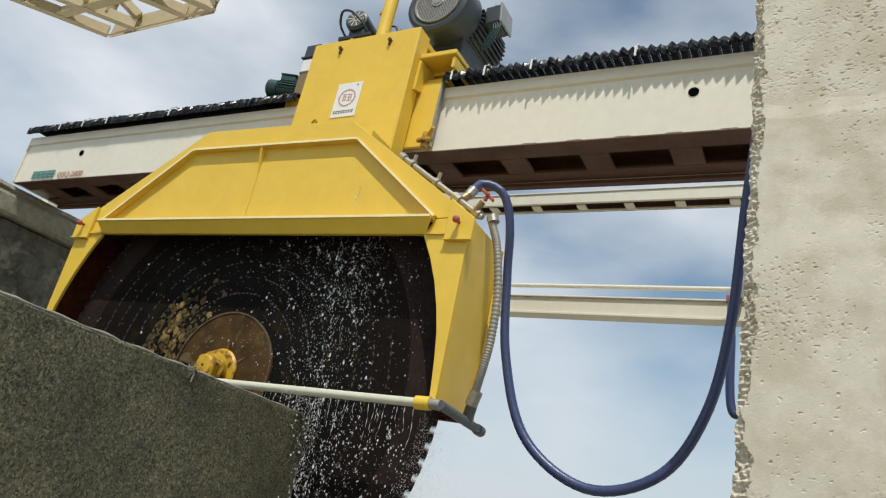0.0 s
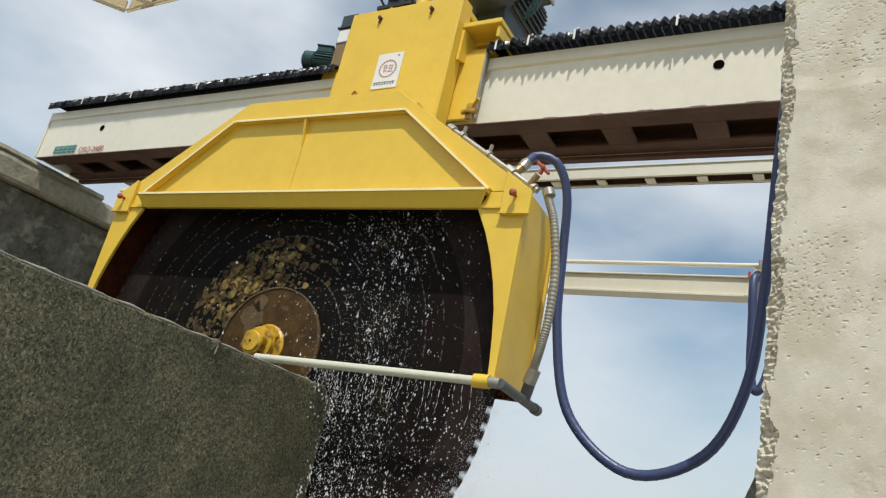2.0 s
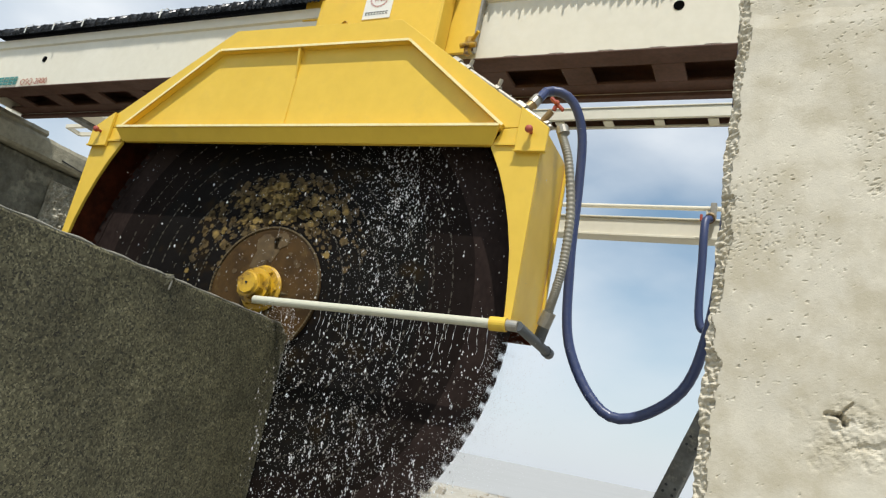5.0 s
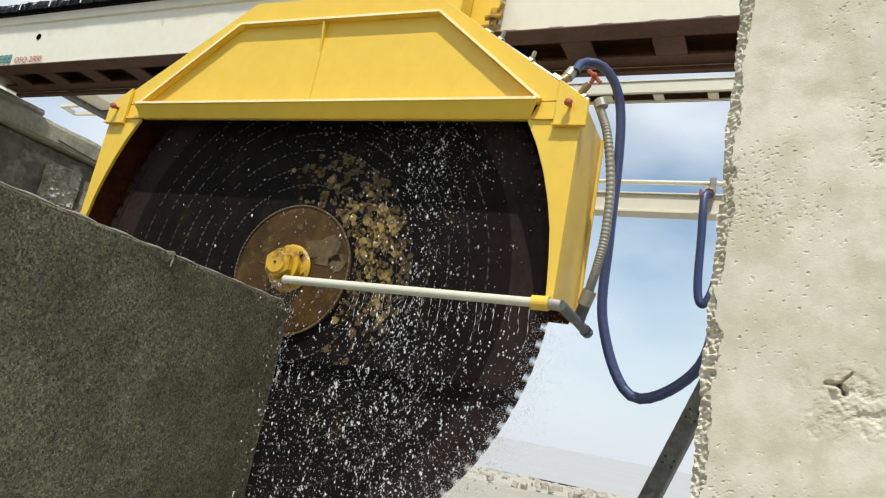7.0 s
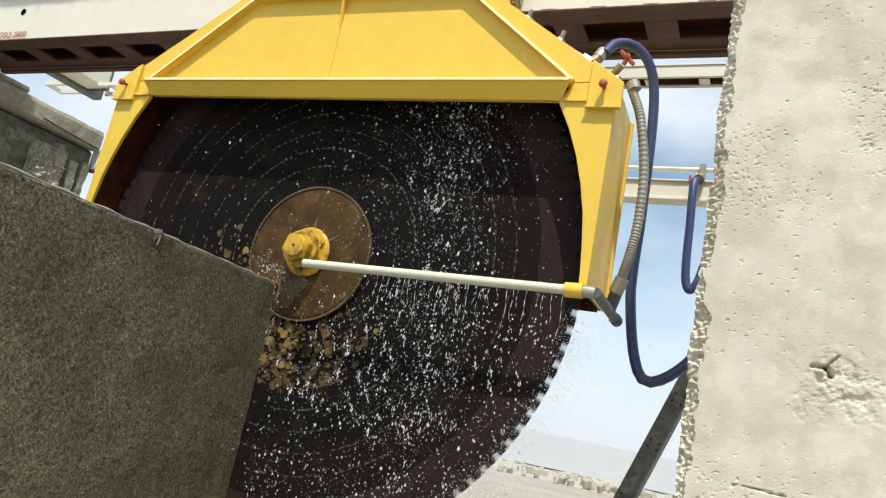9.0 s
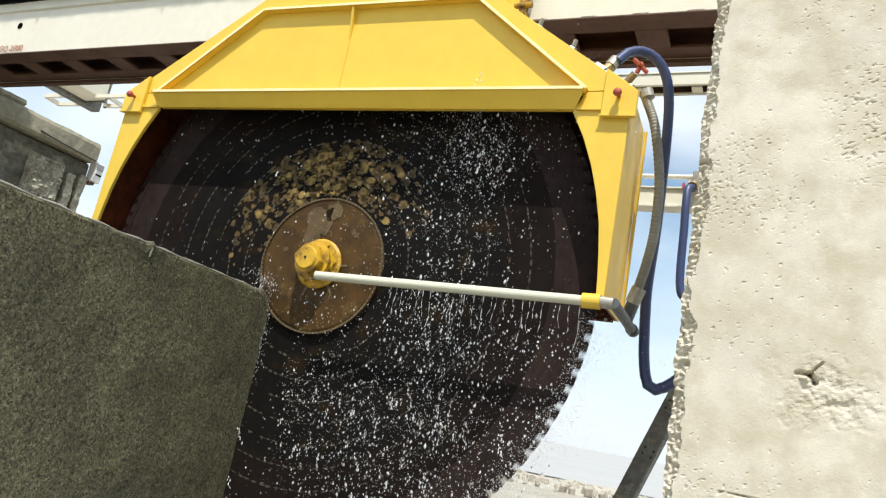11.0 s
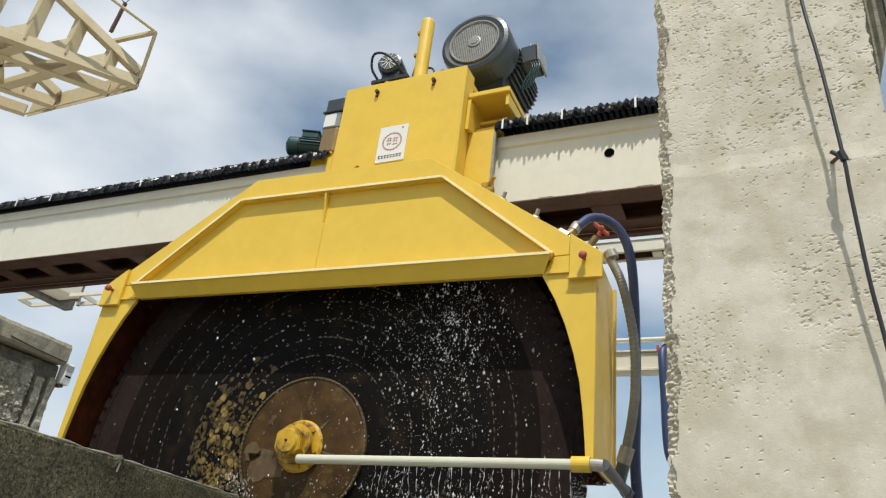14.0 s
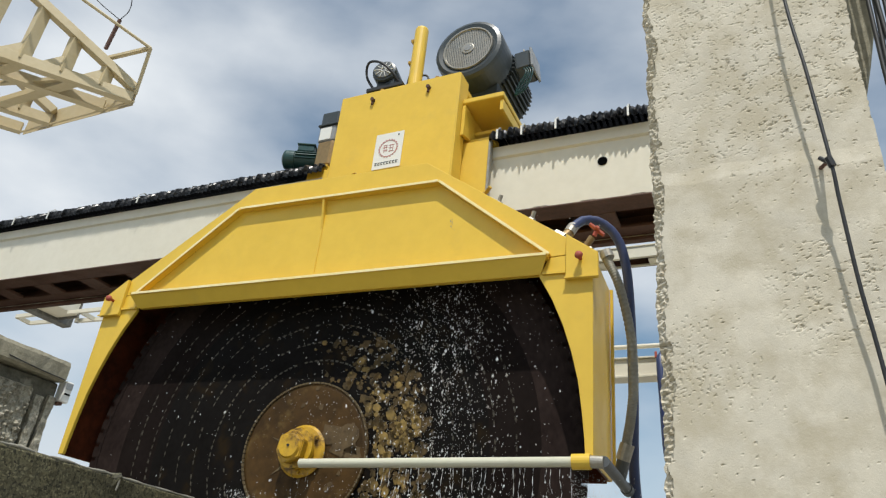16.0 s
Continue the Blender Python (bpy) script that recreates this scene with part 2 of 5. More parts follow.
def granite_material():
    """Sawn granite: dark, middle and pale grains, with broad wet stains."""
    m = bpy.data.materials.new("grey_granite")
    m.use_nodes = True
    n, l = m.node_tree.nodes, m.node_tree.links
    b = n["Principled BSDF"]
    b.inputs["Roughness"].default_value = 0.62
    co = n.new("ShaderNodeTexCoord")
    cell = n.new("ShaderNodeTexVoronoi")
    cell.inputs["Scale"].default_value = 140.0
    warp = n.new("ShaderNodeTexNoise")
    warp.inputs["Scale"].default_value, warp.inputs["Detail"].default_value = 60.0, 4.0
    add = n.new("ShaderNodeMix")
    add.data_type = "VECTOR"
    add.inputs["Factor"].default_value = 0.02
    l.new(co.outputs["Object"], warp.inputs["Vector"])
    l.new(co.outputs["Object"], add.inputs["A"])
    l.new(warp.outputs["Color"], add.inputs["B"])
    l.new(add.outputs["Result"], cell.inputs["Vector"])
    bw = n.new("ShaderNodeSeparateColor")
    l.new(cell.outputs["Color"], bw.inputs["Color"])
    r = n.new("ShaderNodeValToRGB")
    e = r.color_ramp.elements
    e[0].position, e[0].color = 0.0, (0.018, 0.017, 0.011, 1)
    e[1].position, e[1].color = 1.0, (0.30, 0.275, 0.165, 1)
    for p, c in ((0.22, (0.070, 0.065, 0.036, 1)), (0.55, (0.128, 0.118, 0.066, 1)), (0.85, (0.176, 0.162, 0.094, 1))):
        q = e.new(p)
        q.color = c
    l.new(bw.outputs["Red"], r.inputs["Fac"])
    st = n.new("ShaderNodeTexNoise")
    st.inputs["Scale"].default_value, st.inputs["Detail"].default_value = 2.6, 6.0
    l.new(co.outputs["Object"], st.inputs["Vector"])
    mr = n.new("ShaderNodeMapRange")
    for k, v in (("From Min", 0.35), ("From Max", 0.65), ("To Min", 0.54), ("To Max", 0.93)):
        mr.inputs[k].default_value = v
    l.new(st.outputs["Fac"], mr.inputs["Value"])
    mul = n.new("ShaderNodeMix")
    mul.data_type, mul.blend_type = "RGBA", "MULTIPLY"
    mul.inputs["Factor"].default_value = 1.0
    l.new(r.outputs["Color"], mul.inputs["A"])
    l.new(mr.outputs["Result"], mul.inputs["B"])
    l.new(mul.outputs["Result"], b.inputs["Base Color"])
    bp = n.new("ShaderNodeBump")
    bp.inputs["Strength"].default_value, bp.inputs["Distance"].default_value = 0.35, 0.004
    l.new(bw.outputs["Green"], bp.inputs["Height"])
    l.new(bp.outputs["Normal"], b.inputs["Normal"])
    return m


M["granite"] = granite_material()


def water_material(name="water_drops", color=(0.86, 0.88, 0.9), clear=0.25):
    m = bpy.data.materials.new(name)
    m.use_nodes = True
    b = m.node_tree.nodes["Principled BSDF"]
    b.inputs["Base Color"].default_value = (*color, 1)
    b.inputs["Roughness"].default_value = 0.12
    b.inputs["Transmission Weight"].default_value = clear
    b.inputs["IOR"].default_value = 1.33
    return m


M["water"] = water_material()
M["water_grey"] = water_material("grey_water_drops", (0.52, 0.50, 0.47), 0.35)


# ---- building helpers ----
def part(name, bm, mat, parent=None, label="", m=None, smooth=False):
    """One mesh object out of a bmesh, under a thing or a part."""
    me = bpy.data.meshes.new(name)
    if smooth:
        for f in bm.faces:
            f.smooth = True
    bm.to_mesh(me)
    bm.free()
    me.materials.append(M[mat] if isinstance(mat, str) else mat)
    ob = new(name, me)
    if parent:
        ob.parent = parent
    if m is not None:
        ob.matrix_basis = m
    if label:
        tagged(ob, label)
    return ob


def thing(name, label, category, m=None, group="", kind=""):
    ob = new(name)
    ob.empty_display_size = 0.1
    if m is not None:
        ob.matrix_basis = m
    return tagged(ob, label, category, group, kind)


def add_box(bm, x0, x1, y0, y1, z0, z1, bevel=0.0, m=None):
    """Adds a box, with its edges broken."""
    r = bmesh.ops.create_cube(bm, size=1.0)
    v = r["verts"]
    bmesh.ops.transform(bm, matrix=Matrix.LocRotScale(((x0 + x1) / 2, (y0 + y1) / 2, (z0 + z1) / 2), None, (x1 - x0, y1 - y0, z1 - z0)), verts=v)
    if bevel:
        e = list({e for q in v for e in q.link_edges})
        out = bmesh.ops.bevel(bm, geom=e, offset=bevel, segments=1, affect="EDGES")
        v = list({q for f in out["faces"] for q in f.verts})
    if m is not None:
        bmesh.ops.transform(bm, matrix=m, verts=v)
    return v


def box(x0, x1, y0, y1, z0, z1, bevel=0.0, m=None):
    bm = bmesh.new()
    add_box(bm, x0, x1, y0, y1, z0, z1, bevel, m)
    return bm


def add_prism(bm, outline, y0, y1, axis="y", holes=False):
    """Adds the solid between two copies of an outline in the x-z plane (axis y), y-z plane (x) or x-y plane (z)."""
    def at(p, d):
        a, b = p
        return {"y": (a, d, b), "x": (d, a, b), "z": (a, b, d)}[axis]
    lo = [bm.verts.new(at(p, y0)) for p in outline]
    hi = [bm.verts.new(at(p, y1)) for p in outline]
    k = len(outline)
    fs = [bm.faces.new(lo), bm.faces.new(hi[::-1])]
    for i in range(k):
        j = (i + 1) % k
        fs.append(bm.faces.new((lo[i], hi[i], hi[j], lo[j])))
    bmesh.ops.recalc_face_normals(bm, faces=fs)
    return lo + hi


def prism(outline, y0, y1, axis="y", bevel=0.0):
    bm = bmesh.new()
    add_prism(bm, outline, y0, y1, axis)
    if bevel:
        bmesh.ops.bevel(bm, geom=list(bm.edges), offset=bevel, segments=1, affect="EDGES")
    return bm


def add_rod(bm, a, b, r, seg=12, r2=None):
    """Adds a round bar from a to b."""
    a, b = Vector(a), Vector(b)
    d = b - a
    m = Matrix.Translation((a + b) / 2) @ d.to_track_quat("Z", "Y").to_matrix().to_4x4()
    out = bmesh.ops.create_cone(bm, cap_ends=True, segments=seg, radius1=r, radius2=r if r2 is None else r2, depth=d.length, matrix=m)
    return out["verts"]


def rod(a, b, r, seg=12, r2=None):
    bm = bmesh.new()
    add_rod(bm, a, b, r, seg, r2)
    return bm


def add_bar(bm, a, b, w, h, bevel=0.0):
    """Adds a square bar from a to b, w wide and h high."""
    a, b = Vector(a), Vector(b)
    d = b - a
    q = d.to_track_quat("Y", "Z").to_matrix().to_4x4()
    return add_box(bm, -w / 2, w / 2, -d.length / 2, d.length / 2, -h / 2, h / 2, bevel, Matrix.Translation((a + b) / 2) @ q)


def bar(a, b, w, h, bevel=0.0):
    bm = bmesh.new()
    add_bar(bm, a, b, w, h, bevel)
    return bm


def add_tube(bm, pts, r, seg=12):
    """Adds a round tube along points."""
    pts = [Vector(p) for p in pts]
    rings, up = [], None
    for i, p in enumerate(pts):
        d = (pts[min(i + 1, len(pts) - 1)] - pts[max(i - 1, 0)]).normalized()
        if up is None:
            up = Vector((0, 0, 1)) if abs(d.z) < 0.9 else Vector((1, 0, 0))
        side = d.cross(up).normalized()
        up = side.cross(d).normalized()
        rr = r(i / (len(pts) - 1)) if callable(r) else r
        rings.append([bm.verts.new(p + rr * (math.cos(a) * side + math.sin(a) * up)) for a in (2 * math.pi * k / seg for k in range(seg))])
    for A, B in zip(rings, rings[1:]):
        for k in range(seg):
            f = bm.faces.new((A[k], A[(k + 1) % seg], B[(k + 1) % seg], B[k]))
            f.smooth = True
    bm.faces.new(rings[0][::-1])
    bm.faces.new(rings[-1])


def tube(pts, r, seg=12):
    bm = bmesh.new()
    add_tube(bm, pts, r, seg)
    bmesh.ops.recalc_face_normals(bm, faces=list(bm.faces))
    return bm


def spline(keys, n=8):
    """A smooth line of points through the keys."""
    k = [Vector(p) for p in keys]
    k = [2 * k[0] - k[1]] + k + [2 * k[-1] - k[-2]]
    out = []
    for a, b, c, d in zip(k, k[1:], k[2:], k[3:]):
        for i in range(n):
            t = i / n
            out.append(0.5 * (2 * b + (c - a) * t + (2 * a - 5 * b + 4 * c - d) * t * t + (3 * b - a - 3 * c + d) * t ** 3))
    return out + [k[-2]]


def lathe(profile, seg=32, axis="y"):
    """A turned body: profile of (radius, along)."""
    bm = bmesh.new()
    rings = []
    for r, d in profile:
        ring = []
        for k in range(seg):
            a = 2 * math.pi * k / seg
            c, s = r * math.cos(a), r * math.sin(a)
            ring.append(bm.verts.new({"y": (c, d, s), "z": (c, s, d), "x": (d, c, s)}[axis]))
        rings.append(ring)
    for A, B in zip(rings, rings[1:]):
        for k in range(seg):
            bm.faces.new((A[k], A[(k + 1) % seg], B[(k + 1) % seg], B[k]))
    bm.faces.new(rings[0])
    bm.faces.new(rings[-1])
    bmesh.ops.recalc_face_normals(bm, faces=list(bm.faces))
    return bm


# ---- ground, column, wall, bridge ----
def put_setting(ob, label, category):
    return tagged(ob, label, category, kind="structure")


def make_ground():
    """One pale sheet to the horizon."""
    bm = bmesh.new()
    rings = [0, 3, 6, 10, 15, 20, 24, 26, 28, 30, 33, 37, 45, 70, 150, 500, 2500]
    seg = 96
    grid = []
    for i, r in enumerate(rings[1:]):
        row = []
        for k in range(seg):
            a = 2 * math.pi * k / seg
            x, y = r * math.cos(a), r * math.sin(a)
            bump = 0.05 * noise.noise(Vector((x * 0.4, y * 0.4, 0))) if r < 60 else 0
            row.append(bm.verts.new((x, y, bump - 0.03)))
        grid.append(row)
    mid = bm.verts.new((0, 0, 0))
    for k in range(seg):
        bm.faces.new((mid, grid[0][k], grid[0][(k + 1) % seg]))
    for A, B in zip(grid, grid[1:]):
        for k in range(seg):
            bm.faces.new((A[k], B[k], B[(k + 1) % seg], A[(k + 1) % seg]))
    ob = part("ground", bm, "ground", smooth=True)
    put_setting(ob, "wet grey-brown yard ground of packed stone dust", "ground")


def make_waste_heap():
    """A long low bank of pale stone waste at the yard's far side."""
    bm = bmesh.new()
    rows = []
    for i in range(121):
        a = math.radians(35 + 110 * i / 120)
        row = []
        for j in range(9):
            s = j / 8
            r = 26 + 7 * s
            x, y = r * math.cos(a), r * math.sin(a)
            top = 0.34 * math.sin(math.pi * s) ** 0.8 * (0.75 + 0.5 * noise.noise(Vector((x * 0.35, y * 0.35, 3))) + 0.3 * noise.noise(Vector((x * 1.6, y * 1.6, 5))))
            row.append(bm.verts.new((x, y, top - 0.05)))
        rows.append(row)
    for A, B in zip(rows, rows[1:]):
        for j in range(8):
            bm.faces.new((A[j], A[j + 1], B[j + 1], B[j]))
    bmesh.ops.recalc_face_normals(bm, faces=list(bm.faces))
    far = bmesh.new()
    inner = [far.verts.new((34 * math.cos(2 * math.pi * k / 64), 34 * math.sin(2 * math.pi * k / 64), 0.05)) for k in range(64)]
    outer = [far.verts.new((2400 * math.cos(2 * math.pi * k / 64), 2400 * math.sin(2 * math.pi * k / 64), 0.05)) for k in range(64)]
    for k in range(64):
        far.faces.new((inner[k], outer[k], outer[(k + 1) % 64], inner[(k + 1) % 64]))
    rnd = random.Random(5)
    rubble = bmesh.new()
    for k in range(260):
        a = math.radians(rnd.uniform(85, 135))
        r = rnd.uniform(25.5, 30)
        q = rnd.uniform(0.04, 0.16)
        m = pose(r * math.cos(a), r * math.sin(a), 0.10 + 0.12 * rnd.random(), rnd.uniform(-25, 25), rnd.uniform(-25, 25), rnd.uniform(0, 90))
        add_box(rubble, -q, q, -q * 0.7, q * 0.7, -0.2, q * rnd.uniform(0.3, 0.8), 0.03, m)
    tagged(part("stone_offcuts", rubble, "broken"), "broken stone offcuts heaped on the waste bank", "rubble", kind="stuff")
    put_setting(part("ground_far", far, "flats"), "pale flats beyond the yard, distance haze put into their colour", "ground")
    tagged(part("stone_waste", bm, "sand"), "low bank of pale stone waste across the yard", "rubble", kind="stuff")


def rough_sheet(x0, x1, z0, z1, step, depth_at, edge_at):
    """A standing sheet of vertices; depth_at pushes it in and out, edge_at shifts its border."""
    nx, nz = int((x1 - x0) / step), int((z1 - z0) / step)
    verts, faces = [], []
    for j in range(nz + 1):
        for i in range(nx + 1):
            x, z = x0 + (x1 - x0) * i / nx, z0 + (z1 - z0) * j / nz
            dx, dy = edge_at(x, z), depth_at(x, z)
            verts.append((x + dx, dy, z))
    for j in range(nz):
        for i in range(nx):
            a = j * (nx + 1) + i
            faces.append((a, a + 1, a + nx + 2, a + nx + 1))
    return verts, faces, nx, nz


def make_column():
    """Cast concrete column with a chipped arris, pitted zones and one broken hole."""
    X0, X1, Y0, Y1 = -0.306, 0.474, 2.40, 3.15

    def fbm(x, z, f, o=0.0, n=4):
        return sum(noise.noise(Vector((x * f * 2 ** k, o, z * f * 2 ** k))) / 2 ** k for k in range(n))

    def lumps(x, z, f):
        d = noise.voronoi(Vector((x * f, 0.3, z * f)))[0]
        return d[1] - d[0]

    # from, to, half width: the fork of the crack, and a scratch lower down
    CRACK = [((0.039, 1.866), (0.075, 1.867), 0.008), ((0.075, 1.867), (0.088, 1.844), 0.012), ((0.075, 1.867), (0.104, 1.905), 0.006), ((-0.141, 1.487), (-0.069, 1.487), 0.004), ((-0.069, 1.487), (0.001, 1.482), 0.004)]

    def depth(x, z):
        y = Y0 + 0.0035 * fbm(x, z, 3.0, 1.0, 3)
        # coarse, honeycombed zones
        zone = max(0.0, min(1.0, (z - 3.25 - 0.8 * max(0.0, x - 0.24)) / 0.08 + 0.7 * fbm(x, z, 4.0, 2.0))) * max(0.0, min(1.0, (4.3 - z) / 0.3))
        side = max(0.0, min(1.0, (x - 0.03) / 0.10 + 0.8 * fbm(x, z, 5.0, 17.0, 3))) * max(0.0, min(1.0, 2.2 - 2.2 * abs(z - 2.70) / 0.27))
        zone = max(zone * (0.5 + 0.5 * max(0.0, min(1.0, (x + 0.16) / 0.24 + fbm(x, z, 5.0, 41.0, 2)))), side)
        if zone > 0.02:
            p = 0.45 * fbm(x * 0.7, z, 26.0, 4.0, 3) + 0.65 * fbm(x * 0.7, z, 100.0, 9.0, 2) - 0.20
            y += 0.013 * zone * max(0.0, p)
        # lone air holes, wider than high, in two sizes
        h = noise.noise(Vector((x * 58, 3.3, z * 92))) + 0.35 * noise.noise(Vector((x * 110, 5.3, z * 120)))
        g = 0.60 + 0.5 * noise.noise(Vector((x * 3.1, 8.0, z * 2.6)))
        y += 0.018 * max(0.0, min(0.35, h - max(0.50, g + 0.13)))
        h = noise.noise(Vector((x * 95, 13.3, z * 105)))
        y += 0.012 * max(0.0, min(0.3, h - 0.56 - 0.45 * noise.noise(Vector((x * 2.3, 4.0, z * 3.1)))))
        # seam between two pours
        y += 0.009 * max(0.0, min(1.0, (z - 3.18 - 0.02 * fbm(x, z, 4.0, 5.0, 2)) / 0.07))
        # broken place: a rough field, loose lumps and a forked dark crack
        d = math.hypot((x - 0.125) / 0.165, (z - 1.815) / 0.115) * (1 + 0.45 * fbm(x, z, 9.0, 15.0, 3))
        if d < 1.0:
            f = min(1.0, 1.6 * (1 - d))
            y += 0.011 * f * max(-0.1, fbm(x, z, 30.0, 6.0, 4)) + 0.004 * f * (0.3 - lumps(x, z, 46.0))
        for (ax, az), (bx, bz), wide in CRACK:
            ux, uz = bx - ax, bz - az
            k = max(0.0, min(1.0, ((x - ax) * ux + (z - az) * uz) / (ux * ux + uz * uz)))
            d = math.hypot(x - ax - k * ux, z - az - k * uz) + 0.004 * noise.noise(Vector((x * 60, 1, z * 60)))
            if d < wide:
                y += 4.0 * wide * (1 - max(0.0, d) / wide) * (0.55 + 0.9 * abs(noise.noise(Vector((x * 22, 6, z * 22)))))
        d = math.hypot((x - 0.065) / 0.020, (z - 1.852) / 0.011)
        if d < 1:
            y -= 0.012 * (1 - d * d)
        # chipped left arris: a band of broken aggregate
        w = 0.036 + 0.028 * fbm(0, z, 4.0, 8.0, 3) + 0.016 * noise.noise(Vector((0, 5, z * 22)))
        e = x - X0
        if e < w:
            y += 0.005 + (w - e) * 0.5 + 0.013 * (0.35 - lumps(x, z, 58.0)) + 0.014 * noise.noise(Vector((x * 70, 1, z * 70)))
        return y

    def edge(x, z):
        e = x - X0
        f = max(0.0, 1 - e / 0.06)
        g = max(0.0, 1 - (X1 - x) / 0.05) * max(0.0, min(1.0, (z - 3.32) / 0.12))
        if g:
            return -g * (0.016 * abs(fbm(0, z, 7.0, 22.0, 4)) + 0.008 * abs(noise.noise(Vector((x * 60, 2, z * 50)))))
        return f * (0.012 * fbm(0, z, 5.0, 12.0, 4) + 0.007 * noise.noise(Vector((x * 60, 2, z * 45))))

    lo, hi = 1.0, 4.6
    v, f, nx, nz = rough_sheet(X0, X1, lo, hi, 0.0046, depth, edge)
    me = bpy.data.meshes.new("column")
    base = len(v)
    # returns of the sheet to the back on both sides
    back = []
    for j in range(nz + 1):
        l, r = j * (nx + 1), j * (nx + 1) + nx
        z = v[l][2]
        jag = 0.012 * noise.noise(Vector((4, 1, z * 20))) + 0.01 * noise.noise(Vector((4, 1, z * 60)))
        v += [(v[l][0] + 0.006 + jag * 0.6, Y0 + 0.10, z), (X0 + 0.008, Y1, z), (X1, Y1, z)]
    for j in range(nz):
        l, L = j * (nx + 1), (j + 1) * (nx + 1)
        a, A = base + 3 * j, base + 3 * (j + 1)
        f += [(l, L, A, a), (a, A, A + 1, a + 1), (l + nx, a + 2, A + 2, L + nx), (a + 1, A + 1, A + 2, a + 2)]
    me.from_pydata(v, [], f)
    for p in me.polygons:
        p.use_smooth = False
    me.materials.append(M["concrete"])
    ob = put_setting(new("column", me), "weathered cast concrete column with a chipped edge", "column")
    part("column_foot", box(X0 + 0.002, X1, Y0 + 0.004, Y1, -0.1, lo, 0.01), "concrete", ob)
    part("column_top", box(X0 + 0.002, X1, Y0 + 0.004, Y1, hi, 5.35, 0.01), "concrete", ob)
    # darker than the column: the corbel's shade comes from this concrete colour
    part("haunch", prism([(0.47, 3.587), (0.553, 3.837), (0.632, 4.148), (0.647, 4.428), (0.80, 5.2), (0.47, 5.2)], 2.9, 3.12, bevel=0.008), "ledge", ob, "corbel in a darker concrete colour that paints its shade")


def make_west_wall():
    """The runway wall that carries the bridge's far end: a shuttered face, a broken patch, a projecting slab."""
    bm = bmesh.new()
    y0, y1, z0, z1 = -1.0, 5.90, -0.1, 3.82
    add_box(bm, -8.75, -8.14, y0, y1, z0, z1, 0.02)
    bmesh.ops.subdivide_edges(bm, edges=list(bm.edges), cuts=24, use_grid_fill=True)
    for q in bm.verts:
        q.co.x += 0.02 * noise.noise(q.co * 1.5) + 0.012 * noise.noise(q.co * 6)
    ob = put_setting(part("wall_west", bm, "oldwall"), "rough concrete runway wall, its shade darkened into the colour", "wall")

    def slab(x1, ya, yb, za, zb, name, wob=1.0):
        led = bmesh.new()
        prof = [(-8.8, za), (x1 - 0.04, za), (x1, za + 0.03), (x1, zb - 0.05), (x1 - 0.03, zb), (-8.8, zb)]
        add_prism(led, prof, ya, yb, "y")
        bmesh.ops.triangulate(led, faces=[q for q in led.faces if len(q.verts) > 4])
        long = [e for e in led.edges if abs(e.verts[0].co.y - e.verts[1].co.y) > 0.6 * (yb - ya)]
        bmesh.ops.subdivide_edges(led, edges=long, cuts=90, use_grid_fill=True)
        for q in led.verts:
            q.co.x += wob * (0.014 * noise.noise(q.co * 2.0) + 0.014 * noise.noise(q.co * 9))
            q.co.z += wob * (0.008 * noise.noise(q.co * 3.0 + Vector((7, 0, 0))) + 0.010 * noise.noise(q.co * 11))
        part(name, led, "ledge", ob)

    slab(-8.0, -1.0, 5.88, 3.83, 4.085, "wall_ledge")
    slab(-8.015, -1.0, 4.815, 4.087, 4.165, "ledge_topping", 0.5)
    # the broken patch under the slab, and the seams beside it
    n = 44
    for ya, yb, za, zb, deep, mat in ((5.10, 5.56, 2.6, 3.68, 0.085, "rubble"), (5.62, 5.73, 2.6, 3.62, 0.02, "rubble"), (5.79, 5.885, 2.6, 3.66, 0.02, "rubble")):
        v, f = [], []
        for j in range(n + 1):
            for i in range(n + 1):
                y, z = ya + (yb - ya) * i / n, za + (zb - za) * j / n
                d = noise.voronoi(Vector((0, y * 17, z * 17)))[0]
                edge = 0.0 if i in (0, n) or j in (0, n) else 1.0
                v.append((-8.150 + edge * (0.055 + deep * (d[1] - d[0]) + 0.02 * noise.noise(Vector((3, y * 9, z * 9)))), y + 0.02 * noise.noise(Vector((8, y * 5, z * 9))), z))
        for j in range(n):
            for i in range(n):
                k = j * (n + 1) + i
                f.append((k, k + 1, k + n + 2, k + n + 1))
        me = bpy.data.meshes.new("broken_patch")
        me.from_pydata(v, [], f)
        me.materials.append(M[mat])
        new("broken_patch", me).parent = ob
    part("seam_wire", tube(spline([(-7.985, 5.05, 3.90), (-7.98, 5.3, 3.875), (-7.985, 5.6, 3.86), (-7.985, 5.85, 3.85)], 6), 0.007, 6), "cable", ob)
    bx = thing("junction_box", "small white weathered metal box at the runway wall's end", "box")
    part("box_body", box(-8.16, -8.02, 5.906, 6.02, 3.60, 3.86, 0.01), "white", bx)
    part("box_lid", box(-8.018, -8.008, 5.915, 6.01, 3.76, 3.84, 0.003), "grey", bx)
    part("box_slot", box(-8.018, -8.010, 5.92, 6.005, 3.69, 3.71, 0.002), "dark", bx)
    part("bracket", box(-8.14, -8.04, 5.90, 5.96, 3.56, 3.598, 0.003), "brown", bx)
    part("runway_rail", box(-8.42, -8.30, -1.0, 4.8, 4.168, 4.23, 0.01), "greybeam", ob)


BRIDGE_TURN = pose(-1.5, 4.0, 0, 0, 0, 0.9) @ pose(1.5, -4.0, 0)


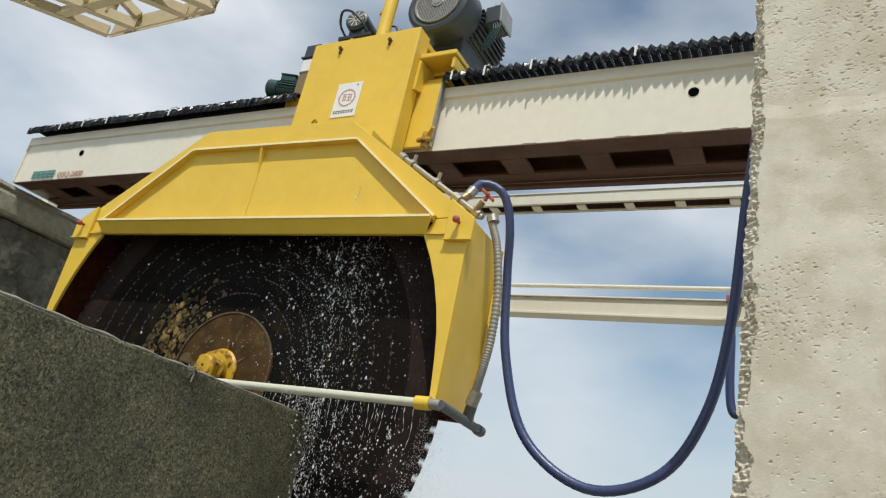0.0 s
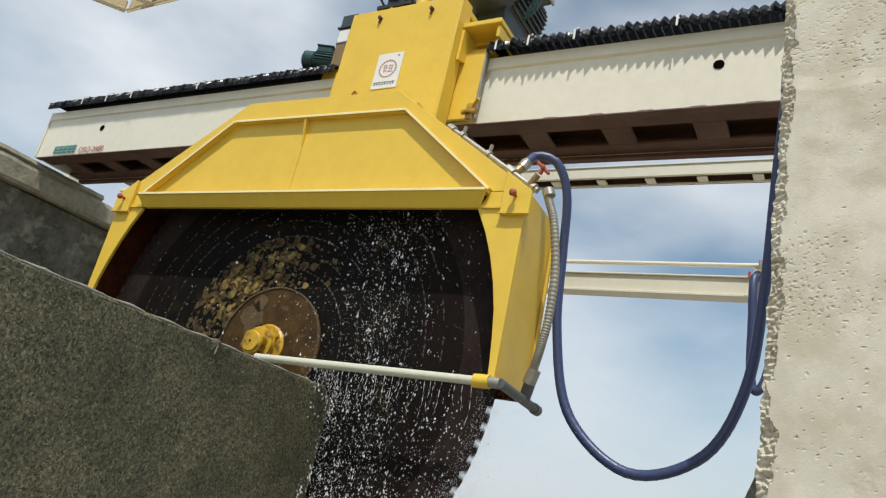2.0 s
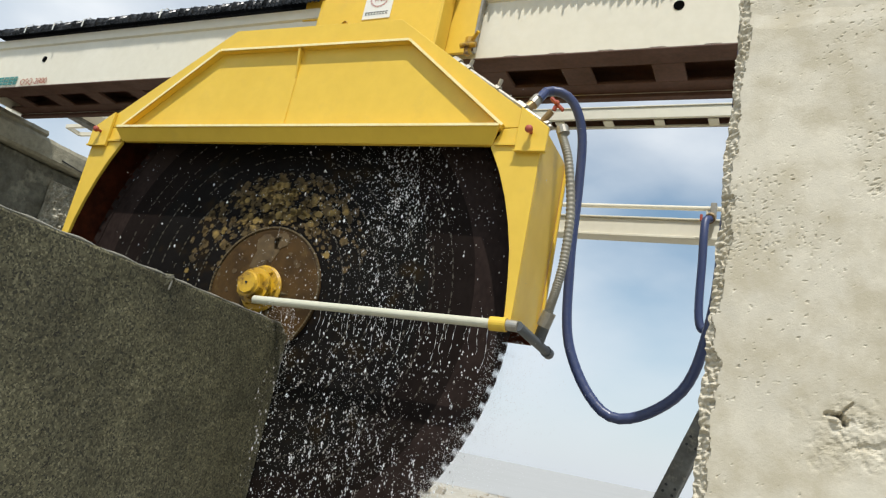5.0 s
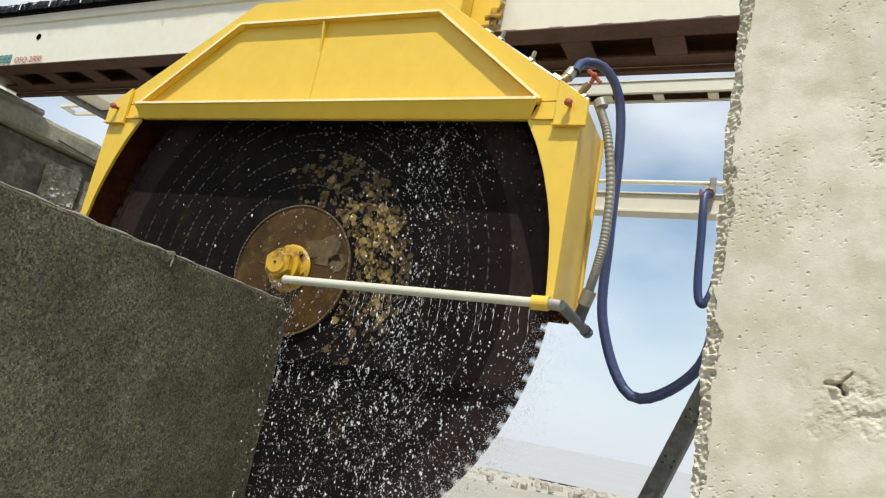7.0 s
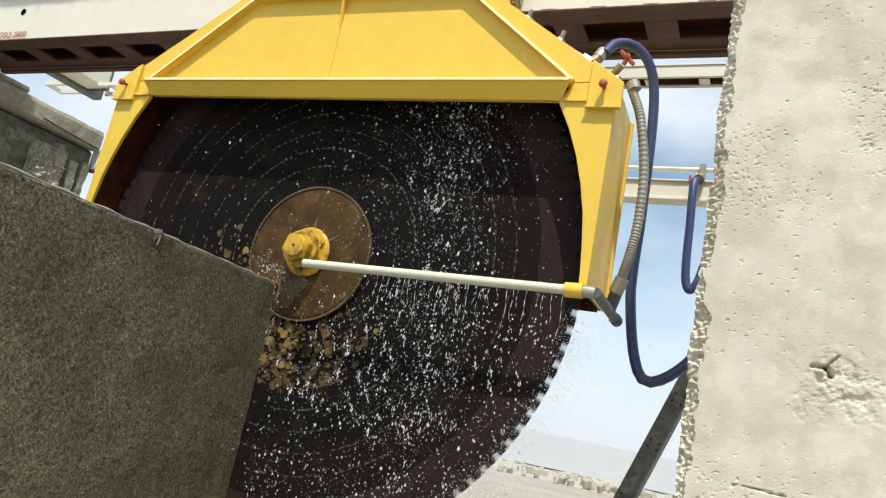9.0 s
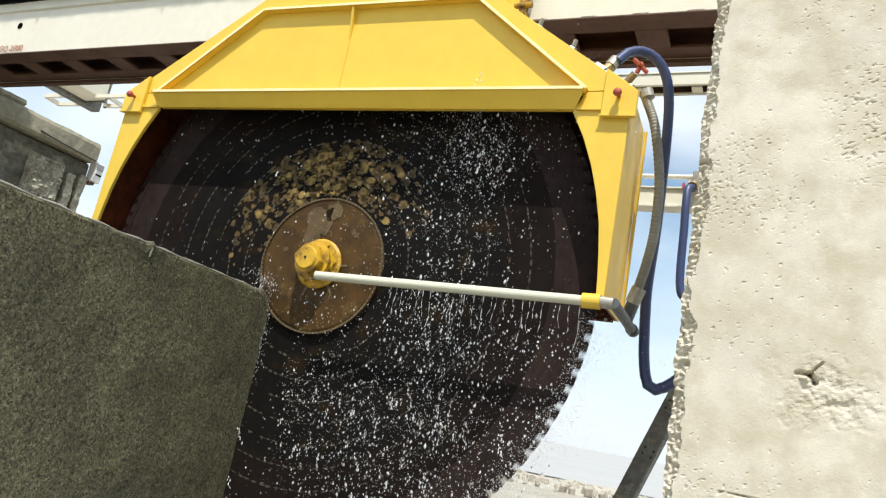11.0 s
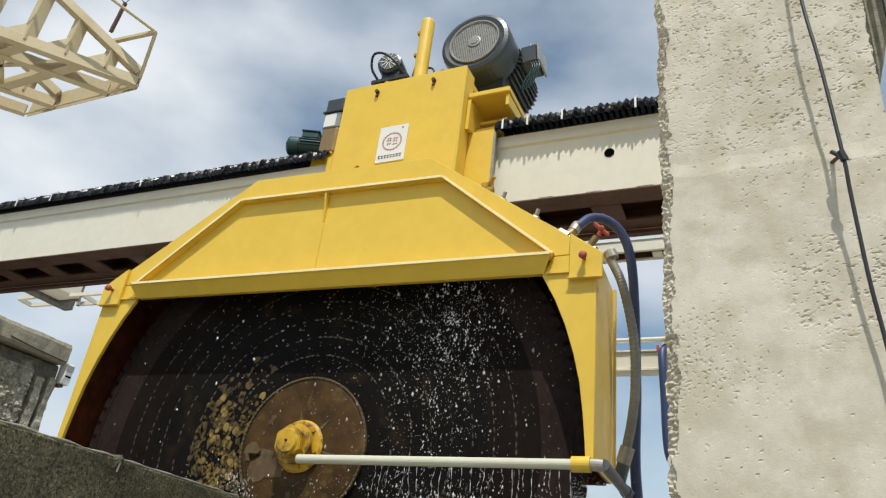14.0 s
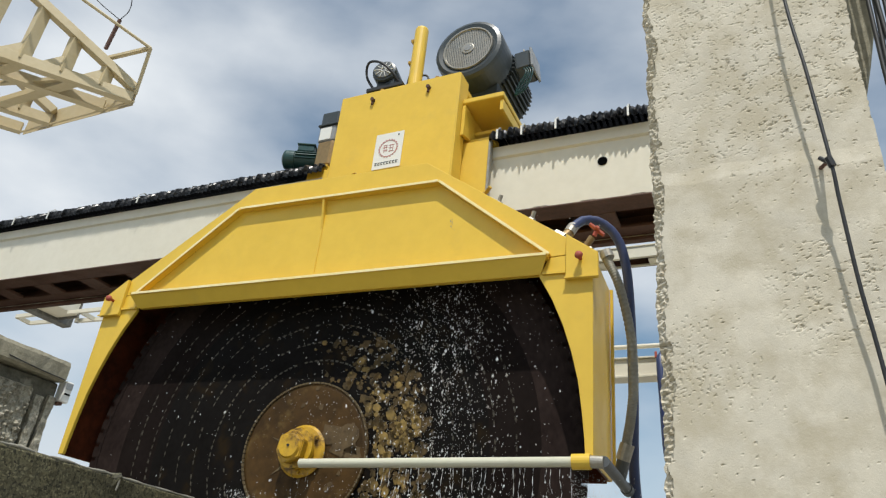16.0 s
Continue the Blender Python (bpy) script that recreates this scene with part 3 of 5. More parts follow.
def make_bridge():
    """The hollow bridge beam: painted front, primed underside with a row of openings."""
    ob = thing("bridge_beam", "cream painted steel bridge beam with a red-brown primed underside, resting on the runway wall", "beam", BRIDGE_TURN)
    x0, x1 = -8.05, 0.56
    front = [(4.006, 4.20), (4.006, 4.655), (3.985, 4.665), (3.985, 4.755), (4.02, 4.768), (4.06, 4.768), (4.06, 4.20)]
    bm = bmesh.new()
    add_prism(bm, front, x0, x1, "x")
    part("front_plate", bm, "cream", ob)
    part("rear_plate", box(x0, x1, 4.57, 4.62, 4.2, 4.76, 0.006), "cream", ob)
    part("top_plate", box(x0, x1, 4.062, 4.568, 4.72, 4.76), "cream", ob)
    part("end_plate", box(x0 - 0.022, x0 - 0.002, 3.99, 4.62, 4.2, 4.765, 0.004), "cream", ob)
    part("guide_rail", box(x0, x1, 4.10, 4.18, 4.762, 4.80, 0.006), "steel", ob)
    # underside: two strips and the bars between the openings
    part("bottom_strip", box(x0, x1, 4.062, 4.205, 4.206, 4.23, 0.003), "brown", ob)
    part("bottom_strip", box(x0, x1, 4.43, 4.568, 4.206, 4.23, 0.003), "brown", ob)
    part("bottom_lip", box(x0, x1, 4.003, 4.06, 4.19, 4.199), "brown", ob)
    part("bottom_lip", box(x0, x1, 4.56, 4.62, 4.17, 4.199, 0.003), "brown", ob)
    # added dark brown sheets that give the openings the hollow's shade
    part("inner_web", box(x0, x1, 4.0615, 4.066, 4.235, 4.70), "brown", ob)
    part("inner_web", box(x0, x1, 4.563, 4.568, 4.235, 4.70), "brown", ob)
    part("diaphragm", box(x0, x1, 4.068, 4.561, 4.36, 4.37), "brown", ob)
    pitch, first = 0.616, -2.262
    k = -10
    while first + k * pitch < x1:
        a = first + k * pitch
        if a > x0 + 0.05:
            part("cross_bar", box(a, min(a + 0.206, x1), 4.2052, 4.4298, 4.206, 4.23, 0.003), "brown", ob)
        k += 1
    # solid black discs on the plate; their colour is the holes' shade
    for x in (-7.05, -0.86):
        bm = lathe([(0.034, 0.0), (0.034, 0.004), (0.026, 0.004), (0.026, 0.03)], 20)
        part("bolt_hole", bm, "dark", ob, "black disc that paints a round hole's shade", pose(x, 4.001, 4.500))
    # runs in the paint and a stain at the edge of the plate
    for i in range(5):
        x = -2.0 + 0.33 * i
        part("weld_bead", rod((x, 4.01, 4.205), (x + 0.1, 4.01, 4.205), 0.005, 6), "brown", ob)
    # faded lettering
    put_text("model_mark", "QSQ-2800", 0.095, ob, pose(-7.30, 3.997, 4.215, 90), "redprint")
    bars = bmesh.new()
    for i, (x, w) in enumerate(((0, 0.07), (0.085, 0.07), (0.17, 0.07), (0.255, 0.06), (0.33, 0.05))):
        for z in (0.0, 0.035, 0.07):
            add_box(bars, x, x + w, 0, 0.003, z, z + 0.022)
        add_box(bars, x, x + 0.016, 0, 0.003, 0, 0.09)
    part("maker_mark", bars, "teal", ob, "faded teal maker's mark", pose(-7.74, 3.994, 4.22))
    return ob


def put_text(name, text, size, parent, m, mat):
    cu = bpy.data.curves.new(name, "FONT")
    cu.body, cu.size, cu.extrude, cu.align_x = text, size, 0.0012, "LEFT"
    tmp = bpy.data.objects.new(name, cu)
    scene.collection.objects.link(tmp)
    me = bpy.data.meshes.new_from_object(tmp.evaluated_get(bpy.context.evaluated_depsgraph_get()))
    bpy.data.objects.remove(tmp)
    me.materials.append(M[mat])
    ob = new(name, me)
    ob.parent, ob.matrix_basis = parent, m
    return ob


def make_rear_frames():
    """The slotted girder, the tie beam and the rod behind the bridge."""
    g = thing("slotted_girder", "cream steel girder with a row of slots in its underside", "girder")
    part("web", box(-4.2, 0.92, 6.0, 6.03, 4.775, 4.885, 0.004), "cream", g)
    # brown instead of cream: the shade seen through the slots, put into colour
    part("rear_web", box(-4.2, 0.92, 6.155, 6.17, 4.755, 4.885, 0.003), "brown", g)
    part("top_flange", box(-4.2, 3.5, 5.99, 6.18, 4.886, 4.90, 0.003), "cream", g)
    part("rear_flange", box(-4.2, 0.92, 6.135, 6.154, 4.752, 4.772, 0.003), "cream", g)
    # brown plate that paints the slots' shade from above
    part("inner_plate", box(-4.2, 0.92, 6.032, 6.153, 4.83, 4.84), "brown", g)
    x = -4.2
    while x < 0.80:
        part("slot_bar", box(x, x + 0.09, 6.032, 6.134, 4.760, 4.774, 0.002), "cream", g)
        x += 0.47
    part("post", box(0.72, 0.92, 6.0, 6.17, -0.1, 4.75, 0.01), "cream", g)
    part("post", box(-4.2, -4.0, 6.0, 6.17, -0.1, 4.75, 0.01), "cream", g)
    t = thing("tie_beam", "pale cream tie beam with a thin rail above it", "beam")
    part("web", box(-4.0, 0.715, 6.06, 6.18, 3.665, 3.81, 0.004), "cream", t)
    part("top_flange", box(-4.0, 0.715, 6.04, 6.20, 3.811, 3.826, 0.003), "cream", t)
    part("bottom_flange", box(-4.0, 0.715, 6.04, 6.20, 3.640, 3.664, 0.003), "cream", t)
    part("rail", rod((-4.0, 6.1, 3.94), (0.715, 6.1, 3.94), 0.021), "cream", t)
    for x in (-0.84, 0.5, -3.6):
        part("rail_post", rod((x, 6.1, 3.826), (x, 6.1, 3.96), 0.012, 8), "cream", t)


def make_brace():
    ob = thing("leaning_brace", "weathered grey steel brace with bolts, leaning against the column's rear", "brace")
    a, b = Vector((-1.285, 4.6, -0.05)), Vector((-0.25, 4.6, 2.75))
    d = (b - a).normalized()
    side = Vector((d.z, 0, -d.x))
    bm = bmesh.new()
    add_bar(bm, a, b, 0.135, 0.10, 0.008)
    part("channel", bm, "greybeam", ob)
    part("flange", bar(a + Vector((0, -0.056, 0)) - side * 0.05, b + Vector((0, -0.056, 0)) - side * 0.05, 0.02, 0.012), "greybeam", ob)
    for s in (1.35, 1.40, 1.72, 1.76, 2.02, 2.07):
        for w in (-0.025, 0.03):
            p = a + d * s + side * w
            part("bolt", rod(p + Vector((0, -0.075, 0)), p + Vector((0, -0.045, 0)), 0.009, 6), "cable", ob)


def make_crane():
    """The end of a lattice gantry girder high above the yard."""
    ob = thing("gantry_crane", "pale yellow lattice gantry crane girder high over the yard", "crane")
    u = Vector((-0.63, -0.777, 0))
    z0 = 12.57
    starts = [Vector((x, 9.34, z0)) for x in (-13.87, -14.85, -16.85, -18.0)]
    L = 11.0
    for s in starts:
        part("bottom_chord", bar(s, s + u * L, 0.13, 0.28, 0.01), "crane", ob)
        part("chord_flange", bar(s + Vector((0, 0, -0.16)), s + u * L + Vector((0, 0, -0.16)), 0.21, 0.025), "crane", ob)
    part("end_beam", bar(starts[0] + Vector((0.1, 0, -0.15)), starts[3] + Vector((-0.1, 0, -0.15)), 0.05, 0.03), "crane", ob)
    part("end_plate", box(-18.0, -13.9, 9.42, 9.435, z0 - 0.17, z0 + 0.42), "crane", ob)
    # tapered top chords with their diagonals
    rise = Vector((0, 0, 0.58))
    for s in (starts[0], starts[2]):
        a = s + Vector((0, 0, 0.25))
        b = a + u * 4.5 + rise * 4.5
        part("top_chord", bar(a, b, 0.26, 0.22, 0.01), "crane", ob)
        part("top_chord_run", bar(b, b + u * 6, 0.26, 0.22, 0.01), "crane", ob)
        for k in range(7):
            q = s + u * (0.7 + 0.9 * k)
            top = min(0.25 + 0.58 * (0.7 + 0.9 * k), 0.25 + 0.58 * 4.5)
            t2 = min(0.25 + 0.58 * (1.6 + 0.9 * k), 0.25 + 0.58 * 4.5)
            part("upright", bar(q, q + Vector((0, 0, top)), 0.06, 0.26), "crane", ob)
            part("upright_flange", bar(q + u * 0.14, q + u * 0.14 + Vector((0, 0, top)), 0.22, 0.03), "crane", ob)
            part("gusset", prism([(0, 0), (0.55, 0), (0.0, min(0.5, top))], -0.012, 0.012), "crane", ob, m=Matrix.Translation(q + Vector((0, 0, 0.15))) @ Matrix.Rotation(math.atan2(u.y, u.x), 4, "Z"))
    for k in range(8):
        a, b, c, d = (s + u * (1.3 + 1.2 * k) for s in starts)
        part("cross_member", bar(a, d, 0.05, 0.30), "crane", ob)
        part("member_flange", bar(a + Vector((0, 0, -0.14)), d + Vector((0, 0, -0.14)), 0.24, 0.025), "crane", ob)
        part("lacing", bar(a, c + u * 1.2, 0.10, 0.10), "crane", ob)
        part("lacing", bar(c, b + u * 1.2, 0.10, 0.10), "crane", ob)
    # handrail at the end
    r0 = Vector((-13.23, 8.90, 13.63))
    e = starts[0] + Vector((0.05, 0, 0.1))
    part("rail_post", rod(e, r0, 0.045, 8), "crane", ob)
    part("rail_stay", bar(e + u * 0.9 + Vector((-0.3, 0, 0.75)), r0, 0.10, 0.08), "crane", ob)
    part("hand_rail", rod(r0, r0 + u * 5 + Vector((0, 0, 1.9)), 0.04, 8), "crane", ob)
    p = e + u * 1.05 + Vector((0.1, 0, 0.95))
    part("lamp_arm", bar(p, p + Vector((0.1, 0, 0.95)), 0.075, 0.075), "brown", ob)
    part("wire", tube(spline([p + Vector((0.1, 0, 0.95)), p + Vector((-0.5, -0.6, 1.5)), p + Vector((-1.4, -1.5, 2.9))], 5), 0.012, 6), "cable", ob)
    part("wire", tube(spline([p + Vector((0.1, 0, 0.95)), p + Vector((0.5, -0.1, 1.15)), p + Vector((0.8, -0.5, 1.7))], 5), 0.012, 6), "cable", ob)
    # the legs stand out of sight
    for s in (starts[0] + u * 10, starts[3] + u * 10):
        part("leg", bar(s + Vector((0, 0, -0.2)), Vector((s.x, s.y, 0)), 0.5, 0.5), "crane", ob)


def make_walkway():
    """The end of a crane's carriage beyond the wall, seen from below, with two small railed steps."""
    ob = thing("crane_walkway", "cream steel crane carriage with open step frames, far behind the wall", "walkway")
    z = 6.18
    part("carriage_beam", box(-12.62, -12.06, 6.6, 8.62, z + 0.02, z + 0.45, 0.01), "cream", ob)
    # dark grey strip: shade along the carriage's underside, given as colour
    part("side_channel", box(-12.86, -12.625, 6.6, 8.98, z - 0.04, z + 0.40, 0.01), "greybeam", ob)
    part("end_plate", box(-12.62, -12.04, 8.625, 8.65, z - 0.02, z + 0.48, 0.004), "greybeam", ob)
    for a, b in (((-13.42, 8.34), (-12.87, 8.34)), ((-13.48, 8.68), (-12.87, 8.70)), ((-13.42, 8.34), (-13.48, 8.68)),
                 ((-12.05, 8.42), (-11.0, 8.44)), ((-12.3, 8.80), (-11.4, 8.84)), ((-11.75, 8.43), (-11.8, 8.82)), ((-11.2, 8.44), (-11.4, 8.84)), ((-12.1, 8.66), (-12.3, 8.82))):
        part("step_bar", bar((*a, z), (*b, z), 0.06, 0.07), "cream", ob)
    part("leg", bar((-12.45, 6.75, z), (-12.45, 6.75, -0.05), 0.2, 0.2), "cream", ob)


# pale granite: the saw scratch, and the sunlit line painted on the top edge
M["granite_pale"] = material("granite_lit_edge_scratch", (0.34, 0.33, 0.28), 0.9, second=(0.2, 0.19, 0.16), amount=0.9, grain=60, bump=0.2)


def make_stone():
    """The granite block, with the kerf in which the blade runs."""
    ob = thing("granite_block", "grey speckled granite block being sawn, with a wet dark face", "stone block")
    turn = math.atan2(-0.20, 2.0)
    m = Matrix.Translation((-2.58, 3.20, 0)) @ Matrix.Rotation(-turn, 4, "Z")

    def body(y0, y1, name):
        bm = bmesh.new()
        ny = max(2, int((y1 - y0) / 0.03))
        z0, z1 = 0.55, 2.03
        zs = [z0 + (z1 - 0.015 - z0) * j / 40 for j in range(41)] + [z1]
        nz = len(zs) - 1

        def at(y, z):
            x = 0.004 * noise.noise(Vector((0, y * 6, z * 6))) + 0.002 * noise.noise(Vector((0, y * 25, z * 25)))
            zz = z
            if z > z1 - 1e-4:
                x -= 0.010 + 0.003 * noise.noise(Vector((5, y * 14, 0)))
            if z > z1 - 1e-4:
                zz += 0.003 * noise.noise(Vector((2, y * 9, 0))) + 0.0015 * noise.noise(Vector((2, y * 40, 0)))
            if y1 < 0.2 and y > y1 - 0.07 and z > z1 - 0.02:
                zz -= 0.03 * (y - (y1 - 0.07)) / 0.07
                x -= 0.02 * (y - (y1 - 0.07)) / 0.07
            # an old saw notch
            if abs(y + 0.99) < 0.02 and z > z1 - 0.02:
                x += 0.012
                zz += 0.012
            return Vector((x, y, zz))
        grid = [[bm.verts.new(at(y0 + (y1 - y0) * i / ny, zs[j])) for j in range(nz + 1)] for i in range(ny + 1)]
        for i in range(ny):
            for j in range(nz):
                bm.faces.new((grid[i][j], grid[i + 1][j], grid[i + 1][j + 1], grid[i][j + 1]))
        far = [[bm.verts.new((-3.2, g[j].co.y, z1 - 0.004 if j else z0)) for j in (0, 1)] for g in grid]
        for i in range(ny):
            bm.faces.new((grid[i][nz], grid[i + 1][nz], far[i + 1][1], far[i][1]))
            bm.faces.new((grid[i][0], far[i][0], far[i + 1][0], grid[i + 1][0]))
            bm.faces.new((far[i][0], far[i][1], far[i + 1][1], far[i + 1][0]))
        for i in (0, ny):
            bm.faces.new([*grid[i], far[i][1], far[i][0]])
        bmesh.ops.recalc_face_normals(bm, faces=list(bm.faces))
        return part(name, bm, "granite", ob, m=m)

    body(-3.0, 0.0, "front_slab")
    body(0.10, 1.3, "rear_block")
    part("saw_scratch", box(-0.001, 0.0015, -0.004, 0.004, -0.06, -0.01), "granite_pale", ob, "pale scratch below the notch", m @ pose(0.008, -0.99, 2.03, -8))
    # uneven pale bead that draws the sunlit rim of the chipped top edge
    edge_bm = bmesh.new()
    pts = []
    for i in range(160):
        y = -2.95 + 2.86 * i / 159
        pts.append((-0.008 + 0.003 * noise.noise(Vector((7, y * 30, 0))), y, 2.0275 + 0.003 * noise.noise(Vector((2, y * 9, 0))) + 0.0015 * noise.noise(Vector((2, y * 40, 0)))))
    add_tube(edge_bm, pts, lambda u: 0.0045 + 0.002 * math.sin(90 * u), 6)
    part("chipped_edge", edge_bm, "granite_pale", ob, "chipped top edge with its sunlit line painted pale", m)
    bed = thing("block_trolley", "grey steel trolley under the granite block", "trolley")
    part("deck", box(-5.9, -2.5, -0.1, 4.5, 0.42, 0.548, 0.01), "greybeam", bed)
    for x in (-5.5, -2.9):
        part("sill", box(x - 0.12, x + 0.12, -0.1, 4.5, 0.0, 0.418, 0.01), "greybeam", bed)


make_ground()
make_waste_heap()
make_column()
make_west_wall()
bridge = make_bridge()
make_rear_frames()
make_brace()
make_crane()
make_walkway()
make_stone()


# ---- the saw: saddle, head with hood and blade, hoses ----
ORIGIN = Vector((-3.36, 3.03, 2.2))
TURN = pose(0, 0, 0, 0, 0, 2.5)
saddle = thing("saw_saddle", "yellow saddle plate with its drive motors on the bridge beam", "machine carriage", Matrix.Translation(ORIGIN))
saw = thing("bridge_saw", "yellow bridge saw head with a large wet blade under its hood", "stone saw", Matrix.Translation(ORIGIN))

OUTER = [(-1.60, -0.04), (-1.60, 0.98), (-0.615, 1.678), (0.605, 1.678), (1.58, 0.98), (1.58, -0.04)]
ARC = [(1.545, -0.04), (1.54, 0.05), (1.528, 0.18), (1.51, 0.32), (1.478, 0.46), (1.435, 0.60), (1.38, 0.735), (1.31, 0.868)]


def slanted_lip():
    """The shield's lower edge: a plate that leans back from the frame to the hood's mouth."""
    bm = bmesh.new()
    ring = []
    for x in (-1, 1):
        ring.append([bm.verts.new((x * w, y, z)) for w, y, z in ((1.365, -0.062, 0.962), (1.32, -0.004, 0.876), (1.32, 0.006, 0.882), (1.365, -0.050, 0.968))])
    a, b = ring
    for i in range(4):
        bm.faces.new((a[i], a[(i + 1) % 4], b[(i + 1) % 4], b[i]))
    bm.faces.new(a)
    bm.faces.new(b[::-1])
    bmesh.ops.recalc_face_normals(bm, faces=list(bm.faces))
    return bm


def make_hood():
    for sx, name in ((1, "hood_leg"), (-1, "hood_leg")):
        side = 1.58 if sx > 0 else 1.60
        inset = 0.0 if sx > 0 else 0.016
        out = [(sx * x, z) for x, z in [(side, 0.98), (side, -0.04), *((x + inset, z) for x, z in ARC), (1.36, 0.97)]]
        part(name, prism(out, 0.0, 0.022, bevel=0.002), "yellow", saw, m=TURN)
    band = [(-1.60, 0.984), (-0.615, 1.678), (0.605, 1.678), (1.58, 0.984), (1.364, 0.974), (0.706, 1.512), (-0.677, 1.512), (-1.364, 0.974)]
    part("hood_crown", prism(band, 0.0, 0.022, bevel=0.002), "yellow", saw, m=TURN)
    # outer skin and dark liner, strip by strip
    for (x0, z0), (x1, z1) in zip(OUTER, OUTER[1:]):
        d = Vector((x1 - x0, 0, z1 - z0)).normalized()
        nrm = Vector((-d.z, 0, d.x))
        for name, a, b, mat in (("hood_skin", 0.0, 0.008, "yellow"), ("hood_liner", 0.010, 0.020, "hood_in")):
            bm = bmesh.new()
            quad = [Vector((x0, 0, z0)) - nrm * a, Vector((x1, 0, z1)) - nrm * a, Vector((x1, 0, z1)) - nrm * b, Vector((x0, 0, z0)) - nrm * b]
            add_prism(bm, [(q.x, q.z) for q in quad], 0.024, 0.45)
            part(name, bm, mat, saw, m=TURN)
    inner = [(x * 0.985, z - 0.012) for x, z in OUTER]
    part("hood_back", prism(inner, 0.435, 0.449), "hood_in", saw, m=TURN)
    part("hood_back_skin", prism(OUTER, 0.4505, 0.462), "yellow", saw, m=TURN)
    # rear flange strips on the flank
    for sx in (1, -1):
        part("flank_strip", box(sx * 1.594 - 0.008, sx * 1.594 + 0.008, 0.43, 0.455, -0.04, 0.97, 0.003), "yellow", saw, m=TURN)
    # shield: a recessed panel inside a standing frame
    panel = [(-1.345, 0.965), (-0.675, 1.51), (0.704, 1.51), (1.36, 0.97)]
    part("shield_panel", prism(panel, 0.012, 0.021), "yellow", saw, m=TURN)
    for i in range(4):
        (x0, z0), (x1, z1) = panel[i], panel[(i + 1) % 4]
        d = Vector((x1 - x0, 0, z1 - z0)).normalized()
        nrm = Vector((-d.z, 0, d.x)) * 0.015
        quad = [(x0, z0), (x1, z1), (x1 + nrm.x, z1 + nrm.z), (x0 + nrm.x, z0 + nrm.z)]
        front = -0.062 if i == 3 else -0.032
        bm = prism(quad, front, 0.011)
        bmesh.ops.bevel(bm, geom=[e for e in bm.edges if max(v.co.y for v in e.verts) < 0], offset=0.006, segments=2, affect="EDGES")
        part("shield_flange", bm, "yellow", saw, m=TURN)
        # thin strip whose pale colour is the edge's bright highlight
        part("flange_edge", prism(quad, front - 0.004, front - 0.0005), "yellow_lit", saw, m=TURN)
    lip = slanted_lip()
    part("shield_lip", lip, "yellow", saw, m=TURN)
    part("lip_web", box(-1.31, 1.31, 0.007, 0.024, 0.876, 0.89), "yellow", saw, m=TURN)
    rib = bmesh.new()
    add_prism(rib, [(-0.03, 1.50), (0.011, 1.50), (0.011, 1.32), (0.006, 1.32)], -0.060, -0.046, "x")
    part("shield_rib", rib, "yellow", saw, m=TURN)
    part("rib_seam", box(-0.058, -0.046, 0.006, 0.0118, 0.985, 1.318, 0.002), "yellow", saw, m=TURN)
    # corner latches with red knobs
    for sx in (1, -1):
        out = [(sx * x, z) for x, z in ((1.45, 1.085), (1.612, 0.965), (1.612, 0.832), (1.45, 0.832))]
        part("corner_plate", prism(out, -0.026, -0.002, bevel=0.003), "yellow", saw, m=TURN)
        part("latch_bar", box(min(sx * 1.33, sx * 1.45), max(sx * 1.33, sx * 1.45), -0.014, -0.002, 0.872, 0.886), "yellow", saw, m=TURN)
        part("latch_strip", box(min(sx * 1.445, sx * 1.615), max(sx * 1.445, sx * 1.615), -0.034, -0.027, 0.832, 0.840), "yellow", saw, m=TURN)
        kn = lathe([(0.004, -0.082), (0.017, -0.079), (0.021, -0.068), (0.017, -0.055), (0.009, -0.051), (0.009, -0.026)], 16)
        part("knob", kn, "red", saw, "faded red knob", TURN @ pose(sx * 1.525, 0, 0.935), smooth=True)
    # the arms that carry the hood
    part("spindle_housing", box(-0.5, 0.36, 0.47, 0.89, -0.28, 1.72, 0.02), "yellow", saw)
    part("spindle_sleeve", lathe([(0.16, 0.20), (0.16, 0.47)], 32), "hood_in", saw, m=TURN @ pose(0, 0, 0.01))


TOP = pose(0, 0, 0.042)


